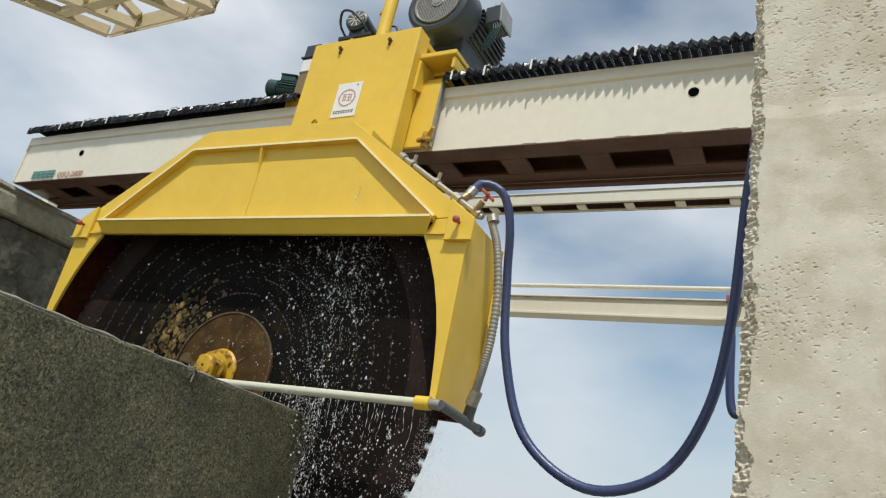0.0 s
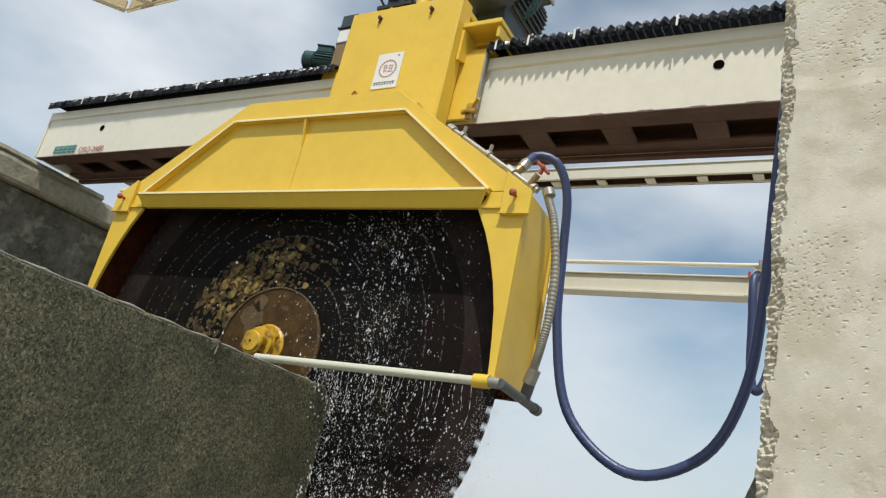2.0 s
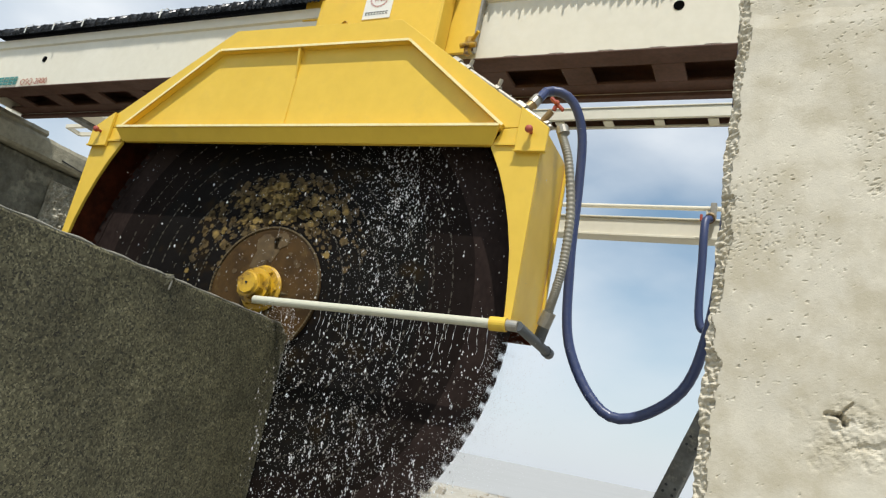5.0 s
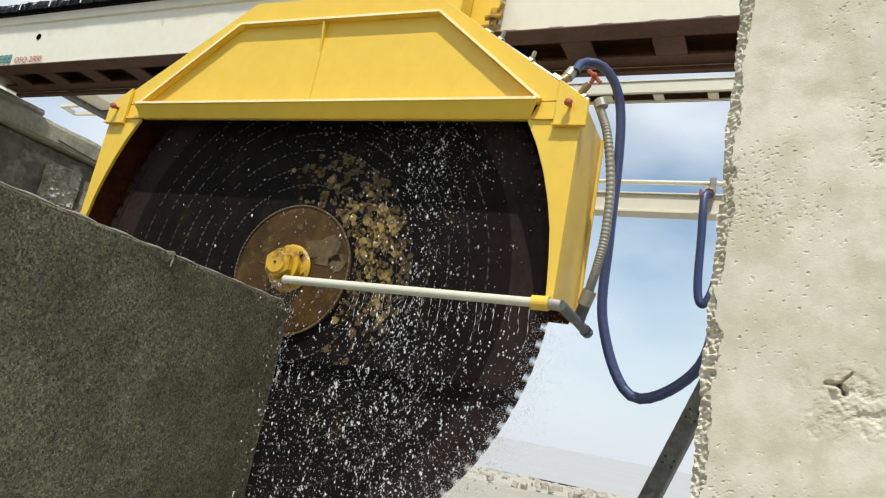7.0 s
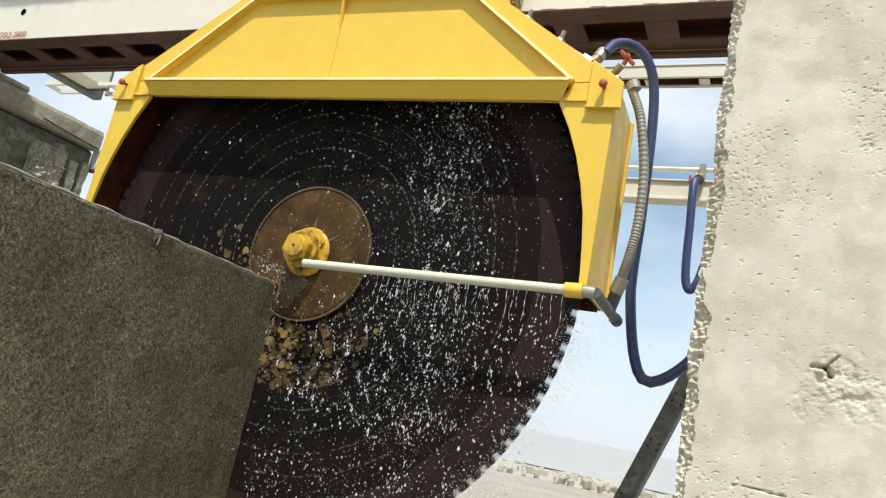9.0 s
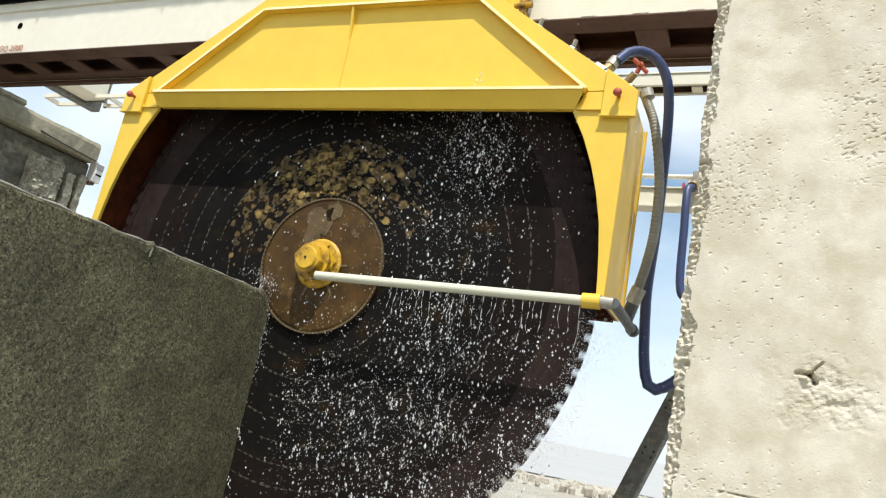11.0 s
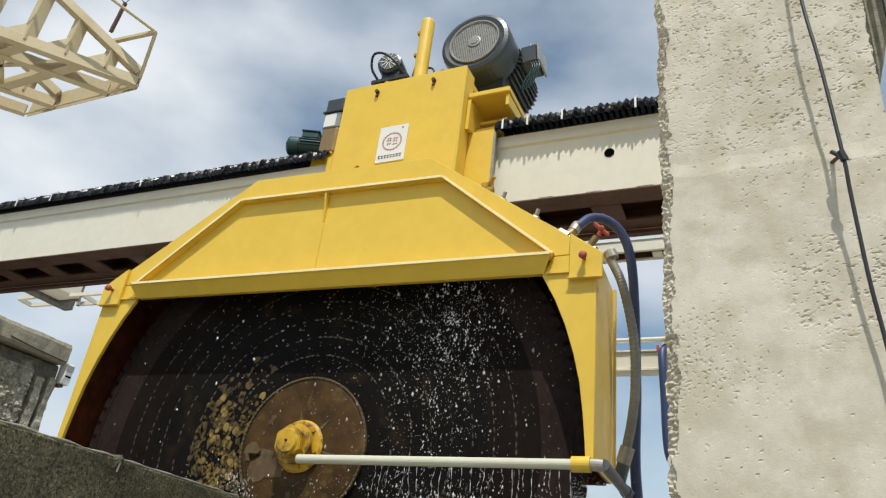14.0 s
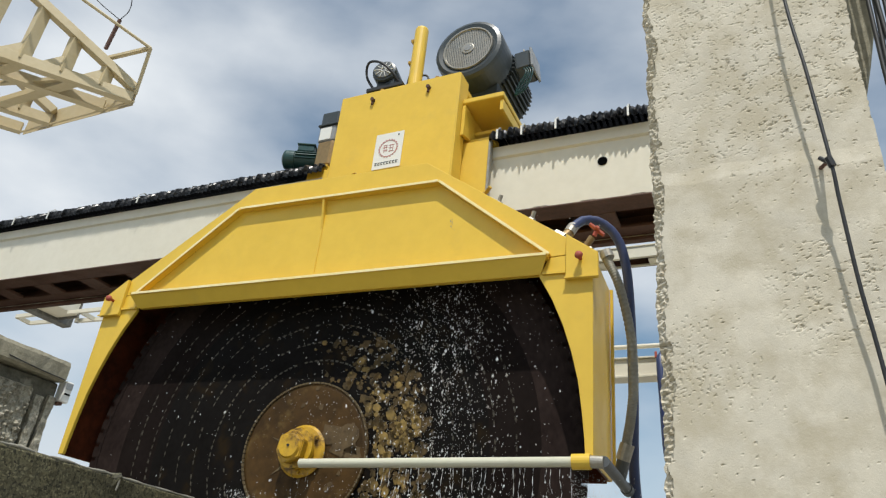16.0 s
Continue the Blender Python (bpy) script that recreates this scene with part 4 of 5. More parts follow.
def make_head():
    part("column_box", box(-0.66, 0.41, 0.72, 0.888, 1.45, 3.032, 0.012), "yellow", saw)
    part("cap_plate", box(-0.62, 0.38, 0.889, 1.35, 2.93, 2.985, 0.006), "yellow", saw, m=TOP)
    part("crown_gusset", prism([(0.30, 1.60), (0.42, 1.52), (0.42, 1.9), (0.36, 1.9)], 0.47, 0.71), "yellow", saw)
    for x in (-0.345, 0.15):
        b = bmesh.new()
        add_rod(b, (x, 0.725, 2.885), (x, 0.690, 2.885), 0.016, 12)
        add_rod(b, (x, 0.712, 2.885), (x, 0.706, 2.84), 0.010, 8)
        part("face_bolt", b, "brown", saw, m=TOP)
        t = bmesh.new()
        add_rod(t, (x + 0.03, 0.78, 2.985), (x + 0.03, 0.78, 3.03), 0.022, 10)
        part("top_bolt", t, "hub", saw, m=TOP)
    ring = bmesh.new()
    pts = [(-0.40 + 0.022 * math.cos(a), 0.713, 2.215 + 0.022 * math.sin(a)) for a in (math.pi * k / 8 for k in range(-1, 10))]
    add_tube(ring, pts, 0.006, 8)
    part("lifting_eye", ring, "hub", saw)
    # name plate, its emblem and lettering as plain shapes
    pl = part("name_plate", box(-0.275, -0.035, 0.714, 0.7195, 2.24, 2.565, 0.001), "white", saw, "white enamel plate with a maroon emblem", pose(0.022, 0, -0.006))
    em = bmesh.new()
    for k in range(20):
        a = 2 * math.pi * k / 20
        add_box(em, -0.006, 0.006, 0.7115, 0.7138, 0.074, 0.084, 0, pose(-0.155, 0, 2.42) @ pose(0, 0, 0, 0, math.degrees(a)))
    n = 40
    for k in range(n):
        a0, a1 = 2 * math.pi * k / n, 2 * math.pi * (k + 1) / n
        q = [(-0.155 + r * math.cos(a), 2.42 + r * math.sin(a)) for a, r in ((a0, 0.071), (a1, 0.071), (a1, 0.076), (a0, 0.076))]
        add_prism(em, q, 0.7115, 0.7138)
    for x, z, w, h in ((-0.198, 2.45, 0.034, 0.004), (-0.202, 2.43, 0.04, 0.004), (-0.198, 2.40, 0.036, 0.004), (-0.190, 2.385, 0.004, 0.07), (-0.172, 2.39, 0.004, 0.06), (-0.150, 2.445, 0.045, 0.004), (-0.150, 2.42, 0.04, 0.004), (-0.15, 2.390, 0.045, 0.004), (-0.140, 2.385, 0.004, 0.07), (-0.118, 2.39, 0.004, 0.06)):
        add_box(em, x, x + w, 0.7115, 0.7138, z, z + h)
    part("emblem", em, "maroon", pl)
    let = bmesh.new()
    for k in range(8):
        x = -0.252 + 0.025 * k
        add_box(let, x, x + 0.017, 0.7115, 0.7138, 2.293, 2.299)
        add_box(let, x, x + 0.005, 0.7115, 0.7138, 2.275, 2.297)
        add_box(let, x, x + 0.015, 0.7115, 0.7138, 2.275, 2.280)
    part("lettering", let, "motor", pl)
    part("trade_mark", box(-0.085, -0.073, 0.7115, 0.7138, 2.53, 2.542), "motor", pl)
    # screw cover post with its clips
    part("screw_cover", lathe([(0.057, 2.99), (0.057, 3.665), (0.051, 3.682), (0.004, 3.686)], 28, "z"), "yellow", saw, m=pose(-0.066, 0.85, 0.042), smooth=False)
    for z in (3.30, 3.54):
        part("post_clip", box(-0.142, -0.122, 0.82, 0.86, z, z + 0.03, 0.003), "hub", saw, m=TOP)
    part("post_cable", tube(spline([(-0.15, 0.92, 2.99), (-0.19, 0.94, 3.14), (-0.17, 0.93, 3.28), (-0.12, 0.90, 3.35)], 6), 0.011, 8), "cable", saw, m=TOP)
    part("post_cable", tube(spline([(0.0, 0.90, 2.99), (0.03, 0.91, 3.10), (0.01, 0.91, 3.20), (-0.05, 0.90, 3.22)], 6), 0.009, 8), "cable", saw, m=TOP)
    # small lift motor
    sm = part("lift_motor", lathe([(0.075, 0.0), (0.100, 0.01), (0.105, 0.03), (0.105, 0.24), (0.092, 0.25), (0.092, 0.33)], 28), "motor", saw, "dark lift motor with a ribbed body", pose(-0.325, 0.76, 3.277, 0, 0, 10))
    part("fan_grille", lathe([(0.012, -0.006), (0.082, -0.006), (0.082, 0.006)], 24), "darkgrey", sm)
    for k in range(10):
        a = 2 * math.pi * k / 10
        part("grille_rib", box(0.014, 0.080, -0.011, -0.0065, -0.0028, 0.0028, 0, pose(0, 0, 0, 0, math.degrees(a))), "white", sm)
    part("motor_base", box(-0.465, -0.13, 0.76, 1.10, 3.035, 3.072, 0.004), "cable", saw, m=TOP)
    part("motor_foot", box(-0.40, -0.24, 0.80, 1.04, 3.073, 3.15, 0.003), "motor", saw, m=TOP)
    for x in (-0.40, -0.20):
        part("base_spacer", box(x - 0.02, x + 0.02, 0.79, 0.88, 2.991, 3.034, 0.003), "hub", saw, m=TOP)
    part("motor_cable", tube(spline([(-0.17, 0.80, 3.08), (-0.23, 0.72, 3.17), (-0.33, 0.69, 3.26), (-0.45, 0.71, 3.30), (-0.48, 0.76, 3.20), (-0.42, 0.82, 3.08)], 6), 0.011, 8), "cable", saw, m=TOP)


def make_main_motor():
    m = pose(0.32, 0.97, 3.512)
    mo = part("main_motor", lathe([(0.205, 0.015), (0.262, 0.0), (0.292, 0.012), (0.300, 0.05), (0.300, 0.26), (0.285, 0.27), (0.27, 0.28), (0.27, 0.80), (0.22, 0.84), (0.10, 0.86)], 48), "motor", saw, "large dark grey drive motor with a round fan cowl", m)
    part("fan_backing", lathe([(0.01, 0.030), (0.206, 0.030), (0.206, 0.036)], 40), "cable", mo)
    part("cowl_ring", lathe([(0.20, 0.006), (0.208, -0.006), (0.218, -0.006), (0.222, 0.008)], 48), "steel", mo)
    for k in range(7):
        a0 = 2 * math.pi * k / 7
        part("fan_blade", prism([(0.06 * math.cos(a0 - 0.2), 0.06 * math.sin(a0 - 0.2)), (0.19 * math.cos(a0 - 0.11), 0.19 * math.sin(a0 - 0.11)), (0.19 * math.cos(a0 + 0.11), 0.19 * math.sin(a0 + 0.11)), (0.06 * math.cos(a0 + 0.2), 0.06 * math.sin(a0 + 0.2))], 0.018, 0.024), "steel", mo)
    for k in range(25):
        x = -0.197 + 0.0164 * k
        hgt = math.sqrt(max(0.0, 0.204 ** 2 - x * x))
        if hgt > 0.03:
            part("grille_bar", box(x - 0.0016, x + 0.0016, 0.003, 0.010, -hgt, hgt), "motor", mo)
            part("grille_bar", box(-hgt, hgt, 0.0105, 0.015, x - 0.0016, x + 0.0016), "darkgrey", mo)
    part("fan_hub", lathe([(0.004, -0.004), (0.050, -0.002), (0.056, 0.0), (0.056, 0.015)], 24), "steel", mo)
    part("hub_badge", lathe([(0.004, -0.008), (0.030, -0.007), (0.032, -0.003)], 20), "grey", mo)
    for k in range(26):
        a = -20 + 220 * k / 25
        part("cooling_fin", box(0.268, 0.305, 0.30, 0.78, -0.006, 0.006, 0, pose(0, 0, 0, 0, a)), "motor", mo)
    part("terminal_box", box(0.29, 0.43, 0.34, 0.56, -0.06, 0.13, 0.012, pose(0, 0, 0, 0, -6)), "motor", mo)
    part("box_lid", box(0.432, 0.452, 0.33, 0.57, -0.07, 0.14, 0.006, pose(0, 0, 0, 0, -6)), "grey", mo)
    part("lid_stud", rod((0.36, 0.36, 0.10), (0.36, 0.36, 0.19), 0.008, 8), "steel", mo)
    for i in range(4):
        d = 0.02 * i
        part("green_lead", tube(spline([(0.36 + d, 0.36, -0.0), (0.40 + d, 0.33, -0.10), (0.34 + d, 0.34, -0.20 - d), (0.30, 0.36, -0.30)], 5), 0.007, 6), "green", mo)
    part("motor_feet", box(0.20, 0.52, 1.2, 1.75, 2.776, 3.24, 0.01), "motor", saw, m=TOP)
    part("motor_shelf", box(0.412, 0.74, 0.80, 1.90, 2.770, 2.815, 0.006), "yellow", saw)
    part("shelf_gusset", prism([(0.80, 2.75), (1.75, 2.75), (0.80, 2.48)], 0.415, 0.44, "x"), "yellow", saw)
    part("shelf_gusset", prism([(0.82, 2.75), (1.75, 2.75), (1.75, 2.69), (0.82, 2.66)], 0.71, 0.735, "x"), "yellow", saw)


def make_saddle():
    part("slide_plate", box(-0.84, 0.61, 0.895, 0.922, 2.01, 2.60, 0.004), "yellow", saddle)
    part("slide_edge", box(0.612, 0.63, 0.885, 0.93, 2.01, 2.60, 0.003), "steel", saddle)
    part("roller_block", box(-0.86, 0.63, 0.94, 1.05, 2.61, 2.66, 0.004), "yellow", saddle)
    part("top_deck", box(-0.86, 0.63, 1.0, 1.6, 2.74, 2.77, 0.004), "yellow", saddle)
    part("deck_tab", box(-1.03, -0.845, 0.93, 1.2, 2.63, 2.685, 0.004), "yellow", saddle)
    part("deck_tab", box(-1.03, -0.845, 0.93, 0.955, 2.45, 2.629, 0.004), "yellow", saddle)
    # travel motor lying, servo standing
    gm = part("travel_motor", lathe([(0.06, -0.22), (0.092, -0.20), (0.096, -0.18), (0.096, -0.10), (0.085, -0.098), (0.085, 0.12), (0.125, 0.122), (0.125, 0.15), (0.06, 0.16)], 28, "x"), "green", saddle, "dark green travel motor with a terminal box", pose(-1.15, 1.02, 2.83, 0, 0, 24) @ Matrix.Scale(0.9, 4))
    for k in range(12):
        part("cooling_fin", box(-0.09, 0.11, 0.083, 0.102, -0.004, 0.004, 0, pose(0, 0, 0, -30 + 20 * k)), "green", gm)
    part("terminal_box", box(-0.09, 0.07, -0.05, 0.06, 0.09, 0.155, 0.006), "green", gm)
    part("box_lid", box(-0.10, 0.08, -0.06, 0.07, 0.156, 0.172, 0.004), "green", gm)
    sv = part("servo_drive", box(-1.03, -0.86, 0.97, 1.12, 2.97, 3.13, 0.008), "grey", saddle, "grey standing servo drive with a dark cap")
    part("drive_label", box(-1.015, -0.90, 0.966, 0.9695, 2.985, 3.11), "white", sv)
    part("cap_band", box(-1.045, -0.845, 0.955, 1.135, 3.131, 3.15, 0.004), "motor", sv)
    part("cap", box(-1.03, -0.86, 0.97, 1.12, 3.151, 3.283, 0.008), "motor", sv)
    part("gear_housing", box(-1.02, -0.84, 0.95, 1.14, 2.686, 2.968, 0.03), "brass", sv, "dull tan gear housing")
    # yellow tap group beside the column
    tp = bmesh.new()
    add_rod(tp, (0.60, 0.86, 1.97), (0.60, 0.86, 2.10), 0.025, 12)
    add_rod(tp, (0.55, 0.84, 2.03), (0.67, 0.84, 2.03), 0.02, 12)
    add_rod(tp, (0.62, 0.86, 2.08), (0.68, 0.82, 2.12), 0.014, 8)
    add_box(tp, 0.57, 0.63, 0.85, 0.895, 2.05, 2.11, 0.004)
    part("grease_tap", tp, "hub", saddle)


def make_pipes():
    p = part("water_pipe", rod((0.12, -0.03, -0.078), (1.50, -0.03, -0.052), 0.0225, 20), "pipe", saw, "pale water pipe with drip holes", TURN, smooth=False)
    part("pipe_collar", rod((1.495, -0.03, -0.052), (1.575, -0.03, -0.050), 0.034, 20), "yellow", p)
    part("collar_tab", box(1.50, 1.57, -0.03, 0.02, -0.05, -0.02, 0.003), "yellow", p)
    part("pipe_elbow", rod((1.575, -0.03, -0.050), (1.63, -0.03, -0.052), 0.027, 16), "steel", p)
    part("cross_pipe", rod((1.632, -0.035, -0.050), (1.655, 0.43, -0.080), 0.024, 16), "tube_dark", p)
    part("pipe_cap", rod((1.653, 0.40, -0.078), (1.657, 0.45, -0.082), 0.029, 16), "tube_dark", p)
    part("riser_coupling", rod((1.645, 0.27, -0.06), (1.672, 0.24, 0.02), 0.030, 14), "tube_dark", p)
    keys = [(1.672, 0.24, 0.02), (1.695, 0.21, 0.11), (1.715, 0.195, 0.20), (1.732, 0.193, 0.36), (1.725, 0.194, 0.61), (1.675, 0.196, 0.876), (1.62, 0.20, 1.02), (1.60, 0.20, 1.065)]
    line = spline(keys, 44)
    wave = len(line) - 1
    part("flexible_conduit", tube(line, lambda u: 0.0225 + 0.0018 * math.sin(u * wave * math.pi / 2.0), 14), "flex", p, "ribbed grey flexible conduit")
    part("conduit_clamp", rod((1.668, 0.235, 0.015), (1.693, 0.22, 0.085), 0.034, 14), "steel", p)
    part("conduit_clamp", rod((1.622, 0.20, 1.04), (1.607, 0.20, 1.08), 0.034, 14), "steel", p)
    g = bmesh.new()
    add_rod(g, (0.87, 0.226, 1.540), (1.55, 0.19, 1.07), 0.017, 14)
    part("feed_pipe", g, "steel", p)
    for t, r, w in ((0.31, 0.027, 0.05), (0.40, 0.029, 0.03), (0.62, 0.027, 0.03), (0.80, 0.030, 0.06), (0.96, 0.028, 0.05)):
        a, b = Vector((0.61, 0.24, 1.722)), Vector((1.55, 0.19, 1.072))
        d = (b - a).normalized()
        c = a.lerp(b, t)
        part("pipe_coupling", rod(c - d * w / 2, c + d * w / 2, r, 8), "steel", p)
    for t in (0.40, 0.62):
        c = Vector((0.61, 0.24, 1.722)).lerp(Vector((1.55, 0.19, 1.072)), t)
        part("screw_clip", rod(c, c + Vector((0.02, -0.01, 0.06)), 0.012, 8), "steel", p)
    part("valve_body", rod((1.355, 0.215, 1.18), (1.405, 0.265, 1.265), 0.027, 14), "brass", p, "brass hose coupling")
    part("coupling_ring", rod((1.398, 0.258, 1.25), (1.418, 0.278, 1.30), 0.032, 14), "steel", p)
    part("tap_body", rod((1.50, 0.18, 1.10), (1.545, 0.17, 1.16), 0.019, 12), "brass", p)
    hd = bmesh.new()
    add_rod(hd, (1.555, 0.17, 1.165), (1.565, 0.168, 1.19), 0.012, 8)
    add_box(hd, -0.05, 0.05, -0.012, 0.012, -0.008, 0.008, 0.004, pose(1.57, 0.166, 1.20, 0, 40, 20))
    add_box(hd, -0.012, 0.012, -0.03, 0.03, -0.008, 0.008, 0.004, pose(1.57, 0.166, 1.20, 0, 40, 20))
    part("tap_handle", hd, "red", p, "red tap handle")


BLADE_AT = TURN @ pose(0, 0.19, 0.022)
R = 1.515


def blob(bm, cx, cz, r, y0, y1, n=9):
    """An irregular flat crust."""
    out = []
    for k in range(n):
        a = -2 * math.pi * k / n
        q = r * random.uniform(0.6, 1.15)
        out.append((cx + q * math.cos(a), cz + q * math.sin(a)))
    add_prism(bm, out, y0, y1)


def make_blade():
    bl = part("blade", lathe([(0.03, -0.006), (R - 0.022, -0.006), (R - 0.022, 0.006), (0.03, 0.006)], 180), "blade", saw, "large wet steel saw blade with stone mud on it", BLADE_AT)
    me = None
    for k in range(112):
        a = 360 * k / 112
        if me is None:
            bm = bmesh.new()
            add_prism(bm, [(-0.033, R - 0.05), (0.033, R - 0.05), (0.032, R), (0.025, R + 0.007), (-0.025, R + 0.007), (-0.032, R)], -0.010, 0.010)
            first = part("blade_segment", bm, "blade", bl)
            me = first.data
        else:
            first = new("blade_segment", me)
            first.parent = bl
        first.matrix_basis = pose(0, 0, 0, 0, a)
    # ring of darker colour that paints the hood's shade onto the blade
    part("dark_zone", lathe([(1.04, -0.0072), (1.27, -0.0072), (1.30, -0.006), (1.04, -0.006)], 120), "blade_shade", bl)
    part("brushed_zone", lathe([(0.37, -0.0075), (1.04, -0.0075), (1.045, -0.006), (0.37, -0.006)], 120), "blade_mid", bl, "greyer brushed zone of the blade")
    part("clamp_flange", lathe([(0.02, -0.030), (0.36, -0.030), (0.375, -0.024), (0.38, -0.0065), (0.02, -0.0065)], 72), "rust", bl, "rusty brown clamping flange")
    bead = bmesh.new()
    for k in range(96):
        a = 2 * math.pi * k / 96
        b = a + 2 * math.pi * 0.75 / 96
        q = [(r * math.cos(x), r * math.sin(x)) for x, r in ((b, 0.375), (a, 0.375), (a, 0.384), (b, 0.384))]
        add_prism(bead, q, -0.036, -0.024)
    part("flange_rim", bead, "drymud", bl)
    for r, n, w in ((0.515, 96, 0.55), (0.625, 110, 0.5), (0.735, 120, 0.5), (0.845, 130, 0.45), (0.955, 140, 0.45), (1.065, 150, 0.4), (1.175, 160, 0.4)):
        bm = bmesh.new()
        for k in range(n):
            a = 2 * math.pi * k / n + 0.01 * random.random()
            b = a + 2 * math.pi * w / n
            if random.random() < 0.22:
                continue
            h = 0.008 * random.uniform(0.6, 1.3)
            q = [(rr * math.cos(x), rr * math.sin(x)) for x, rr in ((b, r), (a, r), (a, r + h), (b, r + h))]
            add_prism(bm, q, -0.0092, -0.006)
        tagged(part("wear_ring", bm, "mudline", bl, "dotted pale wear ring"), kind="stuff")
    crust = bmesh.new()
    for k in range(640):
        a = random.gauss(0, 0.62)
        r = random.uniform(0.40, 0.74)
        if abs(a) > 1.35:
            continue
        blob(crust, r * math.cos(a), r * math.sin(a), 0.004 + 0.024 * random.random() ** 2, -0.0105, -0.006)
    lumps = bmesh.new()
    for k in range(110):
        a, r = random.gauss(0, 0.5), random.uniform(0.42, 0.66)
        blob(lumps, r * math.cos(a), r * math.sin(a), 0.006 + 0.026 * random.random() ** 2, -0.014, -0.006, 8)
    tagged(part("mud_lump", lumps, "mudlump", bl, "pale yellow lumps of stone mud"), kind="stuff")
    tagged(part("mud_crust", crust, "mud", bl, "pale brown crust of stone mud"), kind="stuff")
    pale = bmesh.new()
    blob(pale, 0.25, 0.02, 0.105, -0.0335, -0.030, 14)
    blob(pale, 0.17, 0.06, 0.075, -0.034, -0.030, 12)
    blob(pale, 0.30, -0.06, 0.06, -0.0335, -0.030, 12)
    for k in range(14):
        a = random.gauss(0, 0.7)
        r = random.uniform(0.2, 0.35)
        blob(pale, r * math.cos(a), r * math.sin(a), random.uniform(0.008, 0.022), -0.033, -0.030)
    tagged(part("dry_patch", pale, "film", bl, "tan dried mud film"), kind="stuff")
    for a, L in ((150, 0.13), (205, 0.12), (262, 0.09)):
        c, s_ = math.cos(math.radians(a)), math.sin(math.radians(a))
        q = [(0.10 * c - 0.012 * s_, 0.10 * s_ + 0.012 * c), ((0.10 + L) * c, (0.10 + L) * s_), (0.10 * c + 0.012 * s_, 0.10 * s_ - 0.012 * c)]
        part("scrape_mark", prism(q, -0.0335, -0.030), "drymud", bl)
    hub = part("hub", lathe([(0.135, -0.031), (0.140, -0.045), (0.128, -0.058), (0.088, -0.062), (0.082, -0.085), (0.105, -0.088), (0.105, -0.115), (0.075, -0.118)], 36), "hub", bl, "worn yellow spindle hub")
    nut = bmesh.new()
    add_prism(nut, [(0.088 * math.cos(math.radians(60 * k + 10)), 0.088 * math.sin(math.radians(60 * k + 10))) for k in range(6)], -0.165, -0.117)
    bmesh.ops.bevel(nut, geom=list(nut.edges), offset=0.006, segments=2, affect="EDGES")
    part("spindle_nut", nut, "hub", hub)
    part("nut_cap", lathe([(0.004, -0.178), (0.058, -0.178), (0.066, -0.166)], 24), "hub", hub)
    part("cap_screw", rod((0, -0.184, 0), (0, -0.176, 0), 0.007, 8), "cable", hub)
    for k in range(6):
        a = math.radians(60 * k + 25)
        part("hub_bolt", rod((0.113 * math.cos(a), -0.075, 0.113 * math.sin(a)), (0.113 * math.cos(a), -0.055, 0.113 * math.sin(a)), 0.011, 6), "hub", hub)
    return bl


M["mudlump"] = material("pale_mud_lump", (0.36, 0.235, 0.055), 0.7, second=(0.10, 0.065, 0.016), amount=1.0, grain=22, stain=9, bump=0.4)
M["film"] = material("dried_mud_film", (0.125, 0.080, 0.028), 0.7, second=(0.055, 0.032, 0.010), amount=1.0, grain=30, stain=9, bump=0.3)
M["mudline"] = material("pale_wear_line", (0.095, 0.08, 0.054), 0.6, second=(0.04, 0.034, 0.024), amount=0.9, grain=12, stain=4, bump=0.1)
M["drymud"] = material("dry_pale_mud", (0.15, 0.112, 0.055), 0.8, second=(0.07, 0.044, 0.016), amount=0.8, grain=30, stain=9, bump=0.3)
make_hood()
make_head()
make_main_motor()
make_saddle()
make_pipes()
blade = make_blade()


# ---- bellows over the bridge's guide ----
def pleat_mesh(seed, deep, w):
    """One stiff fold of the bellows, ridge outwards."""
    rnd = random.Random(seed)
    path = [(3.925, 4.765), (3.920, 4.800), (3.926, 4.836), (3.965, 4.862), (4.14, 4.872), (4.28, 4.870)]
    bm = bmesh.new()
    rows = []
    for x, out in ((-w, 0.0), (-0.004, deep), (0.004, deep), (w, 0.0)):
        row = []
        for i, (y, z) in enumerate(path):
            k = 0.75 + 0.5 * rnd.random()
            dy = -out * k * (1.0 if i < 3 else 0.5 if i == 3 else 0)
            dz = out * k * (0.0 if i < 1 else 0.2 if i < 3 else 0.5)
            row.append(bm.verts.new((x + rnd.uniform(-0.006, 0.006) * (out > 0), y + dy, z + dz - 0.01 * (out == 0) * (i > 2))))
        rows.append(row)
    for A, B in zip(rows, rows[1:]):
        for i in range(len(path) - 1):
            bm.faces.new((A[i], A[i + 1], B[i + 1], B[i]))
    bmesh.ops.solidify(bm, geom=list(bm.faces), thickness=0.003)
    return bm


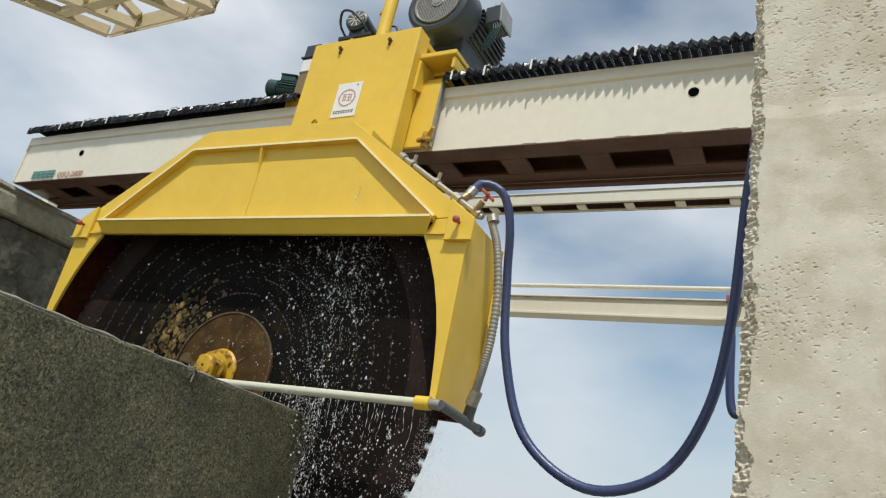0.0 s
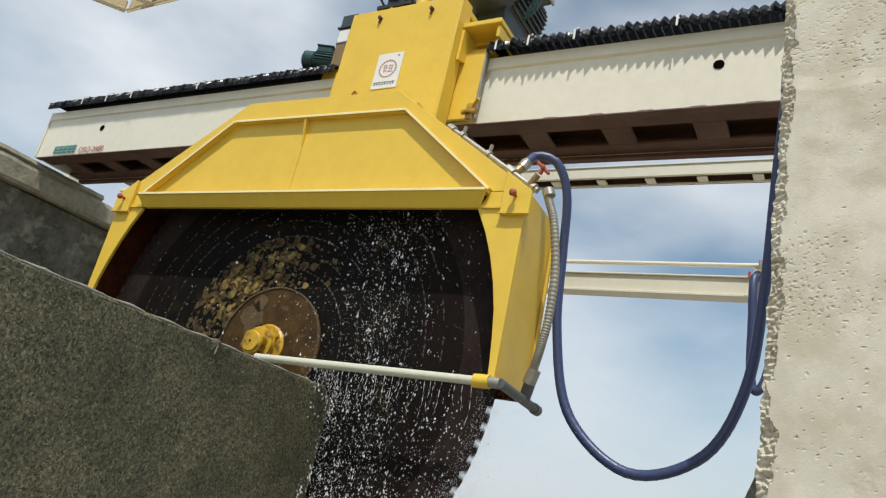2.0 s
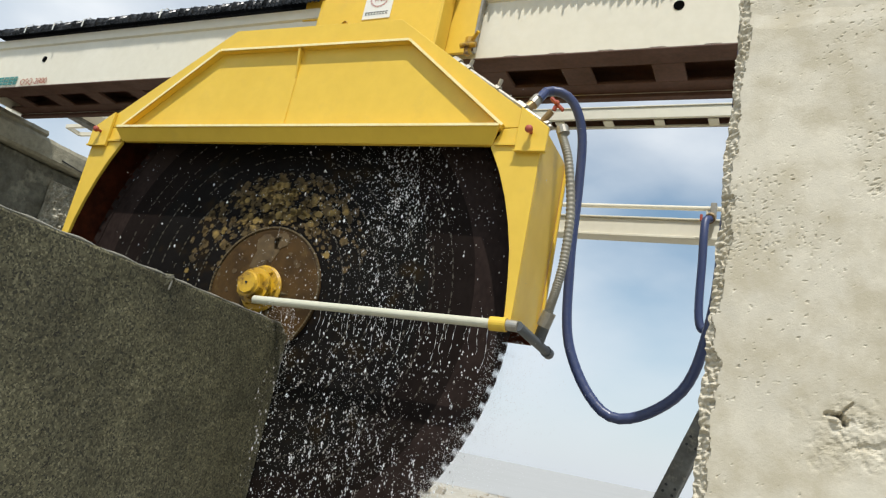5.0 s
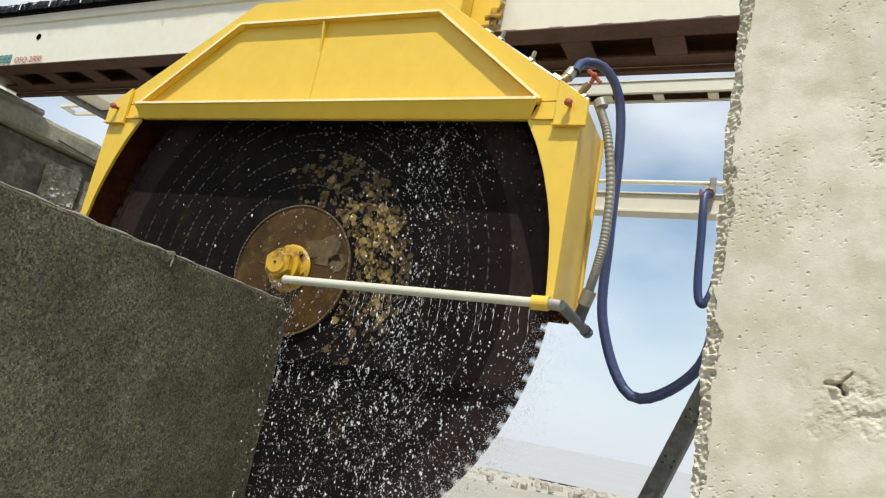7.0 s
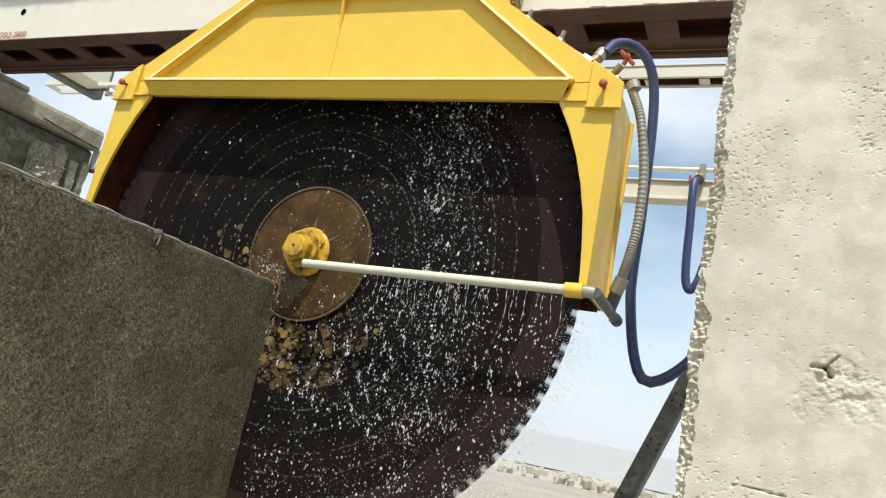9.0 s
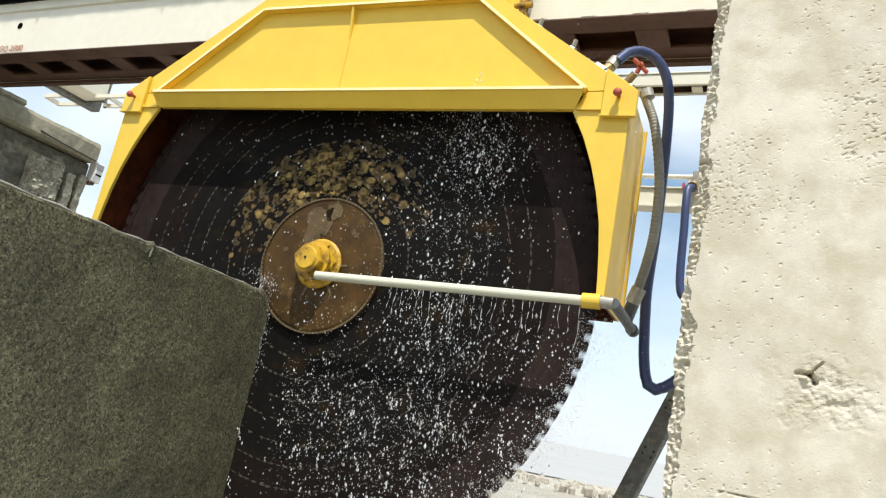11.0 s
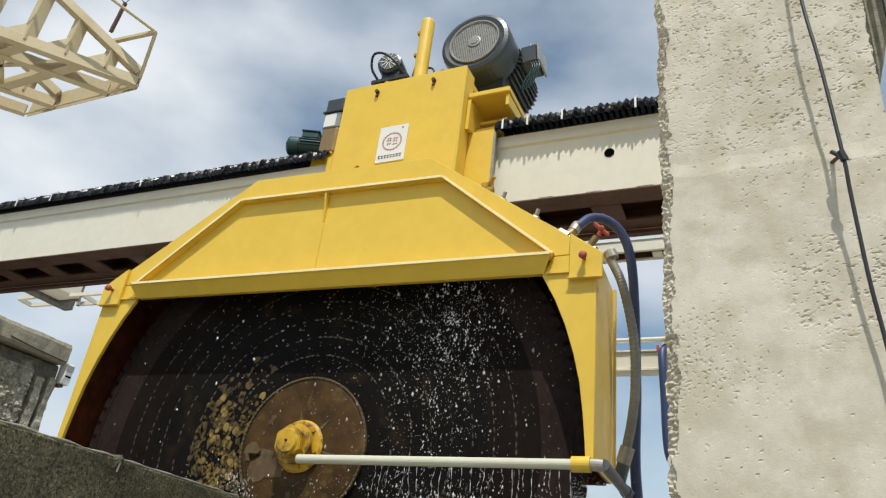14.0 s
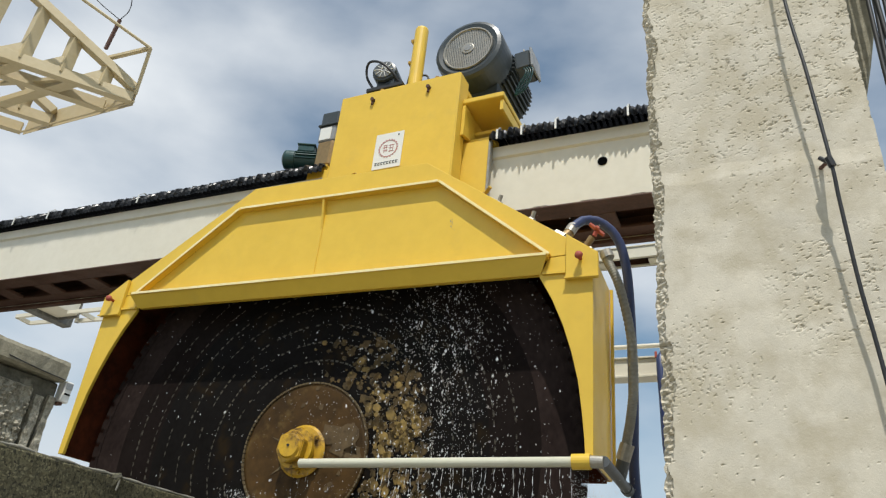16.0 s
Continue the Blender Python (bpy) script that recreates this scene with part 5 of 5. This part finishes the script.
def make_bellows(name, count, deep, at, wide):
    ob = thing(name, "black pleated rubber bellows with white clips over the bridge's guide", "bellows", BRIDGE_TURN, "bellows along the bridge")
    out, meshes = [], []
    for i in range(count):
        if i < 7:
            p = part("pleat", pleat_mesh(i, deep * (0.8, 1.05, 0.6, 1.12, 0.92, 0.7, 1.0)[i], wide), "black", ob)
            meshes.append(p.data)
        else:
            p = new("pleat", meshes[(i * 5 + i // 7) % 7])
            p.parent = ob
        out.append((p, (i + 0.5) / count))
    clips = []
    for u in at:
        bm = bmesh.new()
        for a, b in (((3.885, 4.755), (3.885, 4.838)), ((3.885, 4.838), (3.94, 4.886)), ((3.93, 4.886), (4.28, 4.886))):
            add_bar(bm, (0, *a), (0, *b), 0.014, 0.005)
        clips.append((part("clip", bm, "white", ob), u))
    return out, clips


LEFT_PLEATS, LEFT_CLIPS = make_bellows("bellows", 104, 0.024, (0.40, 0.64, 0.74, 0.84), 0.024)
RIGHT_PLEATS, RIGHT_CLIPS = make_bellows("bellows", 50, 0.032, (0.03, 0.115, 0.23, 0.46, 0.80), 0.032)


# ---- hoses and cables ----
HOSE_R = 0.026
HOSE_START = [(-1.951, 3.36, 3.49), (-1.934, 3.432, 3.574), (-1.831, 3.469, 3.547), (-1.776, 3.504, 3.453), (-1.748, 3.538, 3.295), (-1.742, 3.596, 3.018), (-1.67, 3.6, 2.554), (-1.486, 3.6, 2.125), (-1.133, 3.6, 1.921), (-0.785, 3.6, 2.029), (-0.591, 3.6, 2.347), (-0.502, 3.6, 2.808), (-0.459, 3.6, 3.466), (-0.43, 3.75, 4.1)]
HOSE_EARLY = [(-1.687, 3.36, 3.49), (-1.662, 3.432, 3.577), (-1.564, 3.47, 3.562), (-1.505, 3.512, 3.473), (-1.476, 3.556, 3.319), (-1.473, 3.596, 3.041), (-1.444, 3.6, 2.573), (-1.319, 3.6, 2.124), (-0.994, 3.6, 1.882), (-0.659, 3.6, 2.01), (-0.5, 3.6, 2.345), (-0.453, 3.6, 2.811), (-0.432, 3.6, 3.468), (-0.43, 3.75, 4.1)]
HOSE_MIDWAY = [(-1.211, 3.36, 3.49), (-1.196, 3.428, 3.581), (-1.114, 3.485, 3.593), (-1.043, 3.535, 3.521), (-0.998, 3.584, 3.376), (-0.974, 3.6, 3.103), (-0.963, 3.6, 2.644), (-0.936, 3.6, 2.187), (-0.747, 3.6, 1.842), (-0.465, 3.6, 2.01), (-0.395, 3.6, 2.365), (-0.388, 3.61, 2.823), (-0.406, 3.67, 3.463), (-0.43, 3.75, 4.1)]
HOSE_STOP = [(-0.88, 3.36, 3.49), (-0.833, 3.42, 3.576), (-0.755, 3.478, 3.598), (-0.679, 3.526, 3.538), (-0.638, 3.571, 3.401), (-0.625, 3.6, 3.138), (-0.621, 3.6, 2.696), (-0.626, 3.6, 2.253), (-0.561, 3.6, 1.868), (-0.356, 3.6, 2.055), (-0.348, 3.604, 2.412), (-0.363, 3.624, 2.858), (-0.395, 3.67, 3.481), (-0.43, 3.75, 4.1)]
HOSE_SHAPES = [(0.007, HOSE_START), (0.268, HOSE_EARLY), (0.73, HOSE_MIDWAY), (1.063, HOSE_STOP)]
HOSE_N = 96


def hose_line(x, z):
    """The hose's middle line, evenly divided, for the saw's travel x and lift z."""
    for (xa, A), (xb, B) in zip(HOSE_SHAPES, HOSE_SHAPES[1:]):
        if x <= xb or xb == HOSE_SHAPES[-1][0]:
            f = max(0.0, min(1.0, (x - xa) / (xb - xa)))
            keys = [Vector(a).lerp(Vector(b), f) for a, b in zip(A, B)]
            break
    for i, k in enumerate(keys):
        k.z += z * max(0.0, 1 - i / 9)
    pts = spline(keys, 24)
    run = [0.0]
    for a, b in zip(pts, pts[1:]):
        run.append(run[-1] + (b - a).length)
    out, j = [], 0
    for i in range(HOSE_N + 1):
        d = run[-1] * i / HOSE_N
        while j < len(run) - 2 and run[j + 1] < d:
            j += 1
        f = (d - run[j]) / max(1e-9, run[j + 1] - run[j])
        out.append(pts[j].lerp(pts[j + 1], f))
    return out


def sleeve(r, half, seg=18):
    """A short open length of hose."""
    bm = bmesh.new()
    rings = [[bm.verts.new((r * math.cos(2 * math.pi * k / seg), r * math.sin(2 * math.pi * k / seg), z)) for k in range(seg)] for z in (-half, half)]
    for k in range(seg):
        bm.faces.new((rings[0][k], rings[0][(k + 1) % seg], rings[1][(k + 1) % seg], rings[1][k]))
    return bm


def make_hose():
    ob = thing("water_hose", "thick blue rubber water hose hanging in a loop", "hose")
    half = 0.5 * 5.3 / HOSE_N + 0.004
    first = part("hose_piece", sleeve(HOSE_R, half), "hose", ob, smooth=True)
    pieces = [first]
    for i in range(HOSE_N - 1):
        q = new("hose_piece", first.data)
        q.parent = ob
        pieces.append(q)
    part("hose_end", rod((-0.43, 3.75, 4.08), (-0.43, 3.755, 4.192), 0.032, 12), "steel", ob)
    return pieces


HOSE_PIECES = make_hose()


def make_short_hose():
    ob = thing("short_hose", "short blue hose hanging from a tap on the tie beam", "hose")
    keys = [(-0.80, 5.98, 3.80), (-0.825, 5.93, 3.76), (-0.822, 5.9, 3.60), (-0.814, 5.9, 3.392), (-0.806, 5.9, 3.05), (-0.785, 5.9, 2.88), (-0.742, 5.9, 2.84), (-0.69, 5.9, 2.95), (-0.64, 5.9, 3.25), (-0.60, 5.9, 3.7), (-0.58, 6.0, 3.8)]
    part("hose_line", tube(spline(keys, 8), 0.034, 14), "hose", ob)
    part("tap", rod((-0.80, 5.97, 3.80), (-0.80, 6.06, 3.85), 0.045, 10), "brass", ob)
    part("tap_handle", box(-0.875, -0.855, 5.94, 5.96, 3.77, 3.83, 0.004), "red", ob)
    part("rail_clamp", box(-0.81, -0.76, 6.02, 6.08, 3.83, 3.97, 0.008), "steel", ob)


def make_column_cable():
    ob = thing("black_cable", "black cable hanging down the column's face from a nail", "cable")
    keys = [(0.245, 2.31, 4.7), (0.252, 2.31, 3.949), (0.283, 2.305, 3.53), (0.307, 2.30, 3.121), (0.312, 2.312, 2.977), (0.326, 2.335, 2.676), (0.345, 2.348, 2.437), (0.375, 2.355, 1.9), (0.40, 2.365, 1.0)]
    part("cable_line", tube(spline(keys, 8), 0.0066, 8), "cable", ob)
    part("nail", rod((0.277, 2.42, 3.17), (0.308, 2.292, 3.125), 0.007, 8), "brown", ob)
    part("tie", rod((0.300, 2.295, 3.135), (0.310, 2.30, 3.10), 0.013, 8), "cable", ob)
    part("loose_end", tube(spline([(0.305, 2.31, 3.12), (0.287, 2.32, 3.145), (0.279, 2.33, 3.16)], 5), 0.008, 8), "cable", ob)
    b = thing("cable_bundle", "bundle of black cables hanging beside the column", "cables")
    for i in range(6):
        x = 0.612 + 0.019 * i
        bow = 0.008 * math.sin(2.3 * i)
        part("strand", tube(spline([(x, 2.75, 5.2), (x + bow, 2.75 + bow, 4.3), (x - bow, 2.75, 3.6), (x + 0.03, 2.75 - bow, 2.4), (x + 0.05, 2.75, 0.0)], 6), 0.0095, 8), "cable", b)


make_short_hose()
make_column_cable()


# ---- water ----
spray = tagged(thing("water_spray", "bright water drops falling in front of the wet blade", "water", Matrix.Translation(ORIGIN)), kind="stuff")


def add_drop(bm, x, y, z, r, l):
    """A small stretched drop of eight faces."""
    v = [bm.verts.new(p) for p in ((x, y, z + l), (x + r, y, z), (x, y - r, z), (x - r, y, z), (x, y + r, z), (x + random.uniform(-0.3, 0.3) * r, y, z - l * 0.6))]
    for a, b in ((1, 2), (2, 3), (3, 4), (4, 1)):
        bm.faces.new((v[0], v[a], v[b]))
        bm.faces.new((v[5], v[b], v[a]))


CLUSTERS = []


def make_spray(groups=24, each=280):
    for g in range(groups):
        bm = bmesh.new()
        for i in range(each):
            u = random.random()
            x = random.uniform(-1.25, 1.45) if u < 0.17 else random.gauss(0.80, 0.17) if u < 0.62 else random.gauss(0.55, 0.38)
            y = random.uniform(0.03, 0.15)
            z = random.uniform(-0.35, 0.35)
            big = random.random()
            r = 0.0011 + 0.0036 * big ** 4 + (0.003 if big > 0.985 else 0)
            add_drop(bm, x, y, z, r, r * random.uniform(1.0, 2.4))
        # clumps that hang together in the plume
        for i in range(4):
            x, z, y = random.gauss(0.82, 0.13), random.uniform(-0.35, 0.35), random.uniform(0.0, 0.13)
            for k in range(random.randint(4, 9)):
                r = random.uniform(0.0015, 0.0042)
                add_drop(bm, x + random.gauss(0, 0.009), y, z + random.gauss(0, 0.022), r, r * random.uniform(1.2, 3.5))
        CLUSTERS.append((part("drops", bm, "water_grey" if g % 3 == 0 else "water", spray), g / groups, random.uniform(0.85, 1.1), 1.05, 2.6))
    # fine drops thrown off below the pipe, half of them in a dimmer grey
    for g in range(10):
        bm = bmesh.new()
        for i in range(400):
            x, y, z = random.uniform(0.0, 1.42), random.uniform(0.0, 0.16), random.uniform(-0.30, 0.30)
            r = 0.0011 + 0.0046 * random.random() ** 5
            add_drop(bm, x, y, z, r, r * random.uniform(1.0, 2.6))
        CLUSTERS.append((part("drops", bm, "water_grey" if g % 2 else "water", spray), g / 10, random.uniform(0.85, 1.1), -0.40, 1.1))
    # torn sheets of water under the pipe
    for g in range(4):
        bm = bmesh.new()
        for i in range(16):
            x, y, z = random.gauss(0.72, 0.30), random.uniform(0.0, 0.12), random.uniform(-0.25, 0.25)
            lean = random.uniform(-0.6, 0.3)
            for k in range(random.randint(5, 12)):
                r = random.uniform(0.0014, 0.0040)
                q = random.gauss(0, 0.022)
                add_drop(bm, x + lean * q + random.gauss(0, 0.005), y, z + q, r, r * random.uniform(1.2, 4.0))
        CLUSTERS.append((part("drops", bm, "water", spray), g / 4 + 0.1, random.uniform(0.85, 1.1), -0.35, 1.0))
    # mist flung off the blade's rim
    for g in range(3):
        bm = bmesh.new()
        for i in range(2600):
            a = math.radians(random.uniform(-78, -4))
            d = R - 0.05 + random.expovariate(1 / 0.085)
            r = random.uniform(0.0010, 0.0020)
            add_drop(bm, d * math.cos(a), random.uniform(0.08, 0.30), d * math.sin(a) + random.gauss(0, 0.02), r, r * 1.4)
        CLUSTERS.append((part("mist", bm, "water", spray), g / 3, 2.4, 0.05, 0.16))
    # threads that run off the pipe
    for k in range(26):
        x = 0.55 + 0.97 * (k + random.uniform(-0.4, 0.4)) / 26
        L = random.uniform(0.05, 0.20)
        bm = bmesh.new()
        pts = []
        n = 10
        for i in range(n + 1):
            s = i / n
            pts.append((x + 0.007 * s * math.sin(6 * s + k * 1.7), -0.03 + 0.01 * math.sin(3 * s + k), -0.08 - L * s))
        add_tube(bm, pts, lambda s: 0.0019 * (1 - 0.5 * s) * (0.55 + 0.6 * math.sin(17 * s + k)), 6)
        for i in range(5):
            add_drop(bm, pts[-1][0] + random.gauss(0, 0.012), -0.03, pts[-1][2] - random.uniform(0, 0.14), random.uniform(0.002, 0.005), 0.008)
        part("thread", bm, "water", spray, m=TURN)


make_spray()
splash = tagged(thing("water_splash", "white splash where the blade leaves the granite block", "water", pose(-2.58, 3.20, 2.03, 0, 0, 5.71)), kind="stuff")
SPLASHES = []


def make_splash():
    """Drops and shreds that jump along the block's corner."""
    for g in range(5):
        bm = bmesh.new()
        for i in range(150):
            if random.random() < 0.42:
                x, y, z = random.gauss(0.0, 0.020), -abs(random.gauss(0, 0.13)), abs(random.gauss(0, 0.022))
            else:
                x, y, z = abs(random.gauss(0.0, 0.022)), random.gauss(0.0, 0.020), -abs(random.gauss(0, 0.26))
            r = 0.0009 + 0.0030 * random.random() ** 3
            add_drop(bm, x, y, z, r, r * random.uniform(1.0, 3.0))
        SPLASHES.append((part("drops", bm, "water" if g % 2 else "water_grey", splash), g / 5))


make_splash()

# turns of the blade at given moments, in degrees, clockwise seen from the front
BLADE_TURNS = [(0.0, 185), (0.5, -30), (1.0, 0), (1.5, 40), (2.0, 130), (2.5, 150), (3.0, 190), (5.5, 160), (6.0, -75), (6.5, -20), (7.0, 25), (7.5, 95), (8.0, 155), (8.5, 190), (11.0, 100), (11.5, 155), (12.0, 205), (12.5, -50), (13.0, 45), (13.5, 140), (14.0, 200), (14.5, 15), (15.0, 115), (15.5, 185), (16.0, 10)]


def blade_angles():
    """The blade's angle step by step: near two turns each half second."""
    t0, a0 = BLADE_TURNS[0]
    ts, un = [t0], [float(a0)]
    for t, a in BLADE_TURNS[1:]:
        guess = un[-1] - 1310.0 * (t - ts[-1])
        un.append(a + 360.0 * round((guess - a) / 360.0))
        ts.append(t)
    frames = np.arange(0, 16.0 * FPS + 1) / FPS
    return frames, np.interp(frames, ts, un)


def motions():
    o = ORIGIN
    walk(saw, [(t, pose(o.x + x, o.y, o.z + z)) for t, x, z in TRAVEL])
    walk(spray, [(t, pose(o.x + x, o.y, o.z + z)) for t, x, z in TRAVEL])
    walk(saddle, [(t, pose(o.x + x, o.y, o.z)) for t, x, z in TRAVEL])
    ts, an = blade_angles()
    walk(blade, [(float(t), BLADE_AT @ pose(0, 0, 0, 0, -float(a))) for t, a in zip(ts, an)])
    for pieces, far, edge in ((LEFT_PLEATS + LEFT_CLIPS, -8.05, -4.20), (RIGHT_PLEATS + RIGHT_CLIPS, 0.52, -2.74)):
        for p, u in pieces:
            walk(p, [(t, pose(edge + x + (far - edge - x) * u, 0, 0)) for t, x, z in TRAVEL])
    lines = [(t, hose_line(x, z)) for t, x, z in TRAVEL]
    for i, p in enumerate(HOSE_PIECES):
        rows = []
        for t, L in lines:
            a, b = L[i], L[i + 1]
            rows.append((t, Matrix.Translation((a + b) / 2) @ (b - a).to_track_quat("Z", "Y").to_matrix().to_4x4()))
        walk(p, rows)
    # the drops fall again and again through the height of the hood
    for p, phase, pace, top, fall in CLUSTERS:
        rows = []
        for t in ts:
            f = (phase + float(t) * pace * 1.25) % 1.0
            rows.append((float(t), TURN @ pose(0.03 * f, 0, top - fall * (0.55 * f + 0.45 * f * f))))
        walk(p, rows)

    for p, phase in SPLASHES:
        walk(p, [(float(t), pose(0.012 * math.sin(9 * t + 6 * phase), 0, 0.06 - 0.14 * ((phase + float(t) * 2.1) % 1.0) ** 2)) for t in ts])

motions()
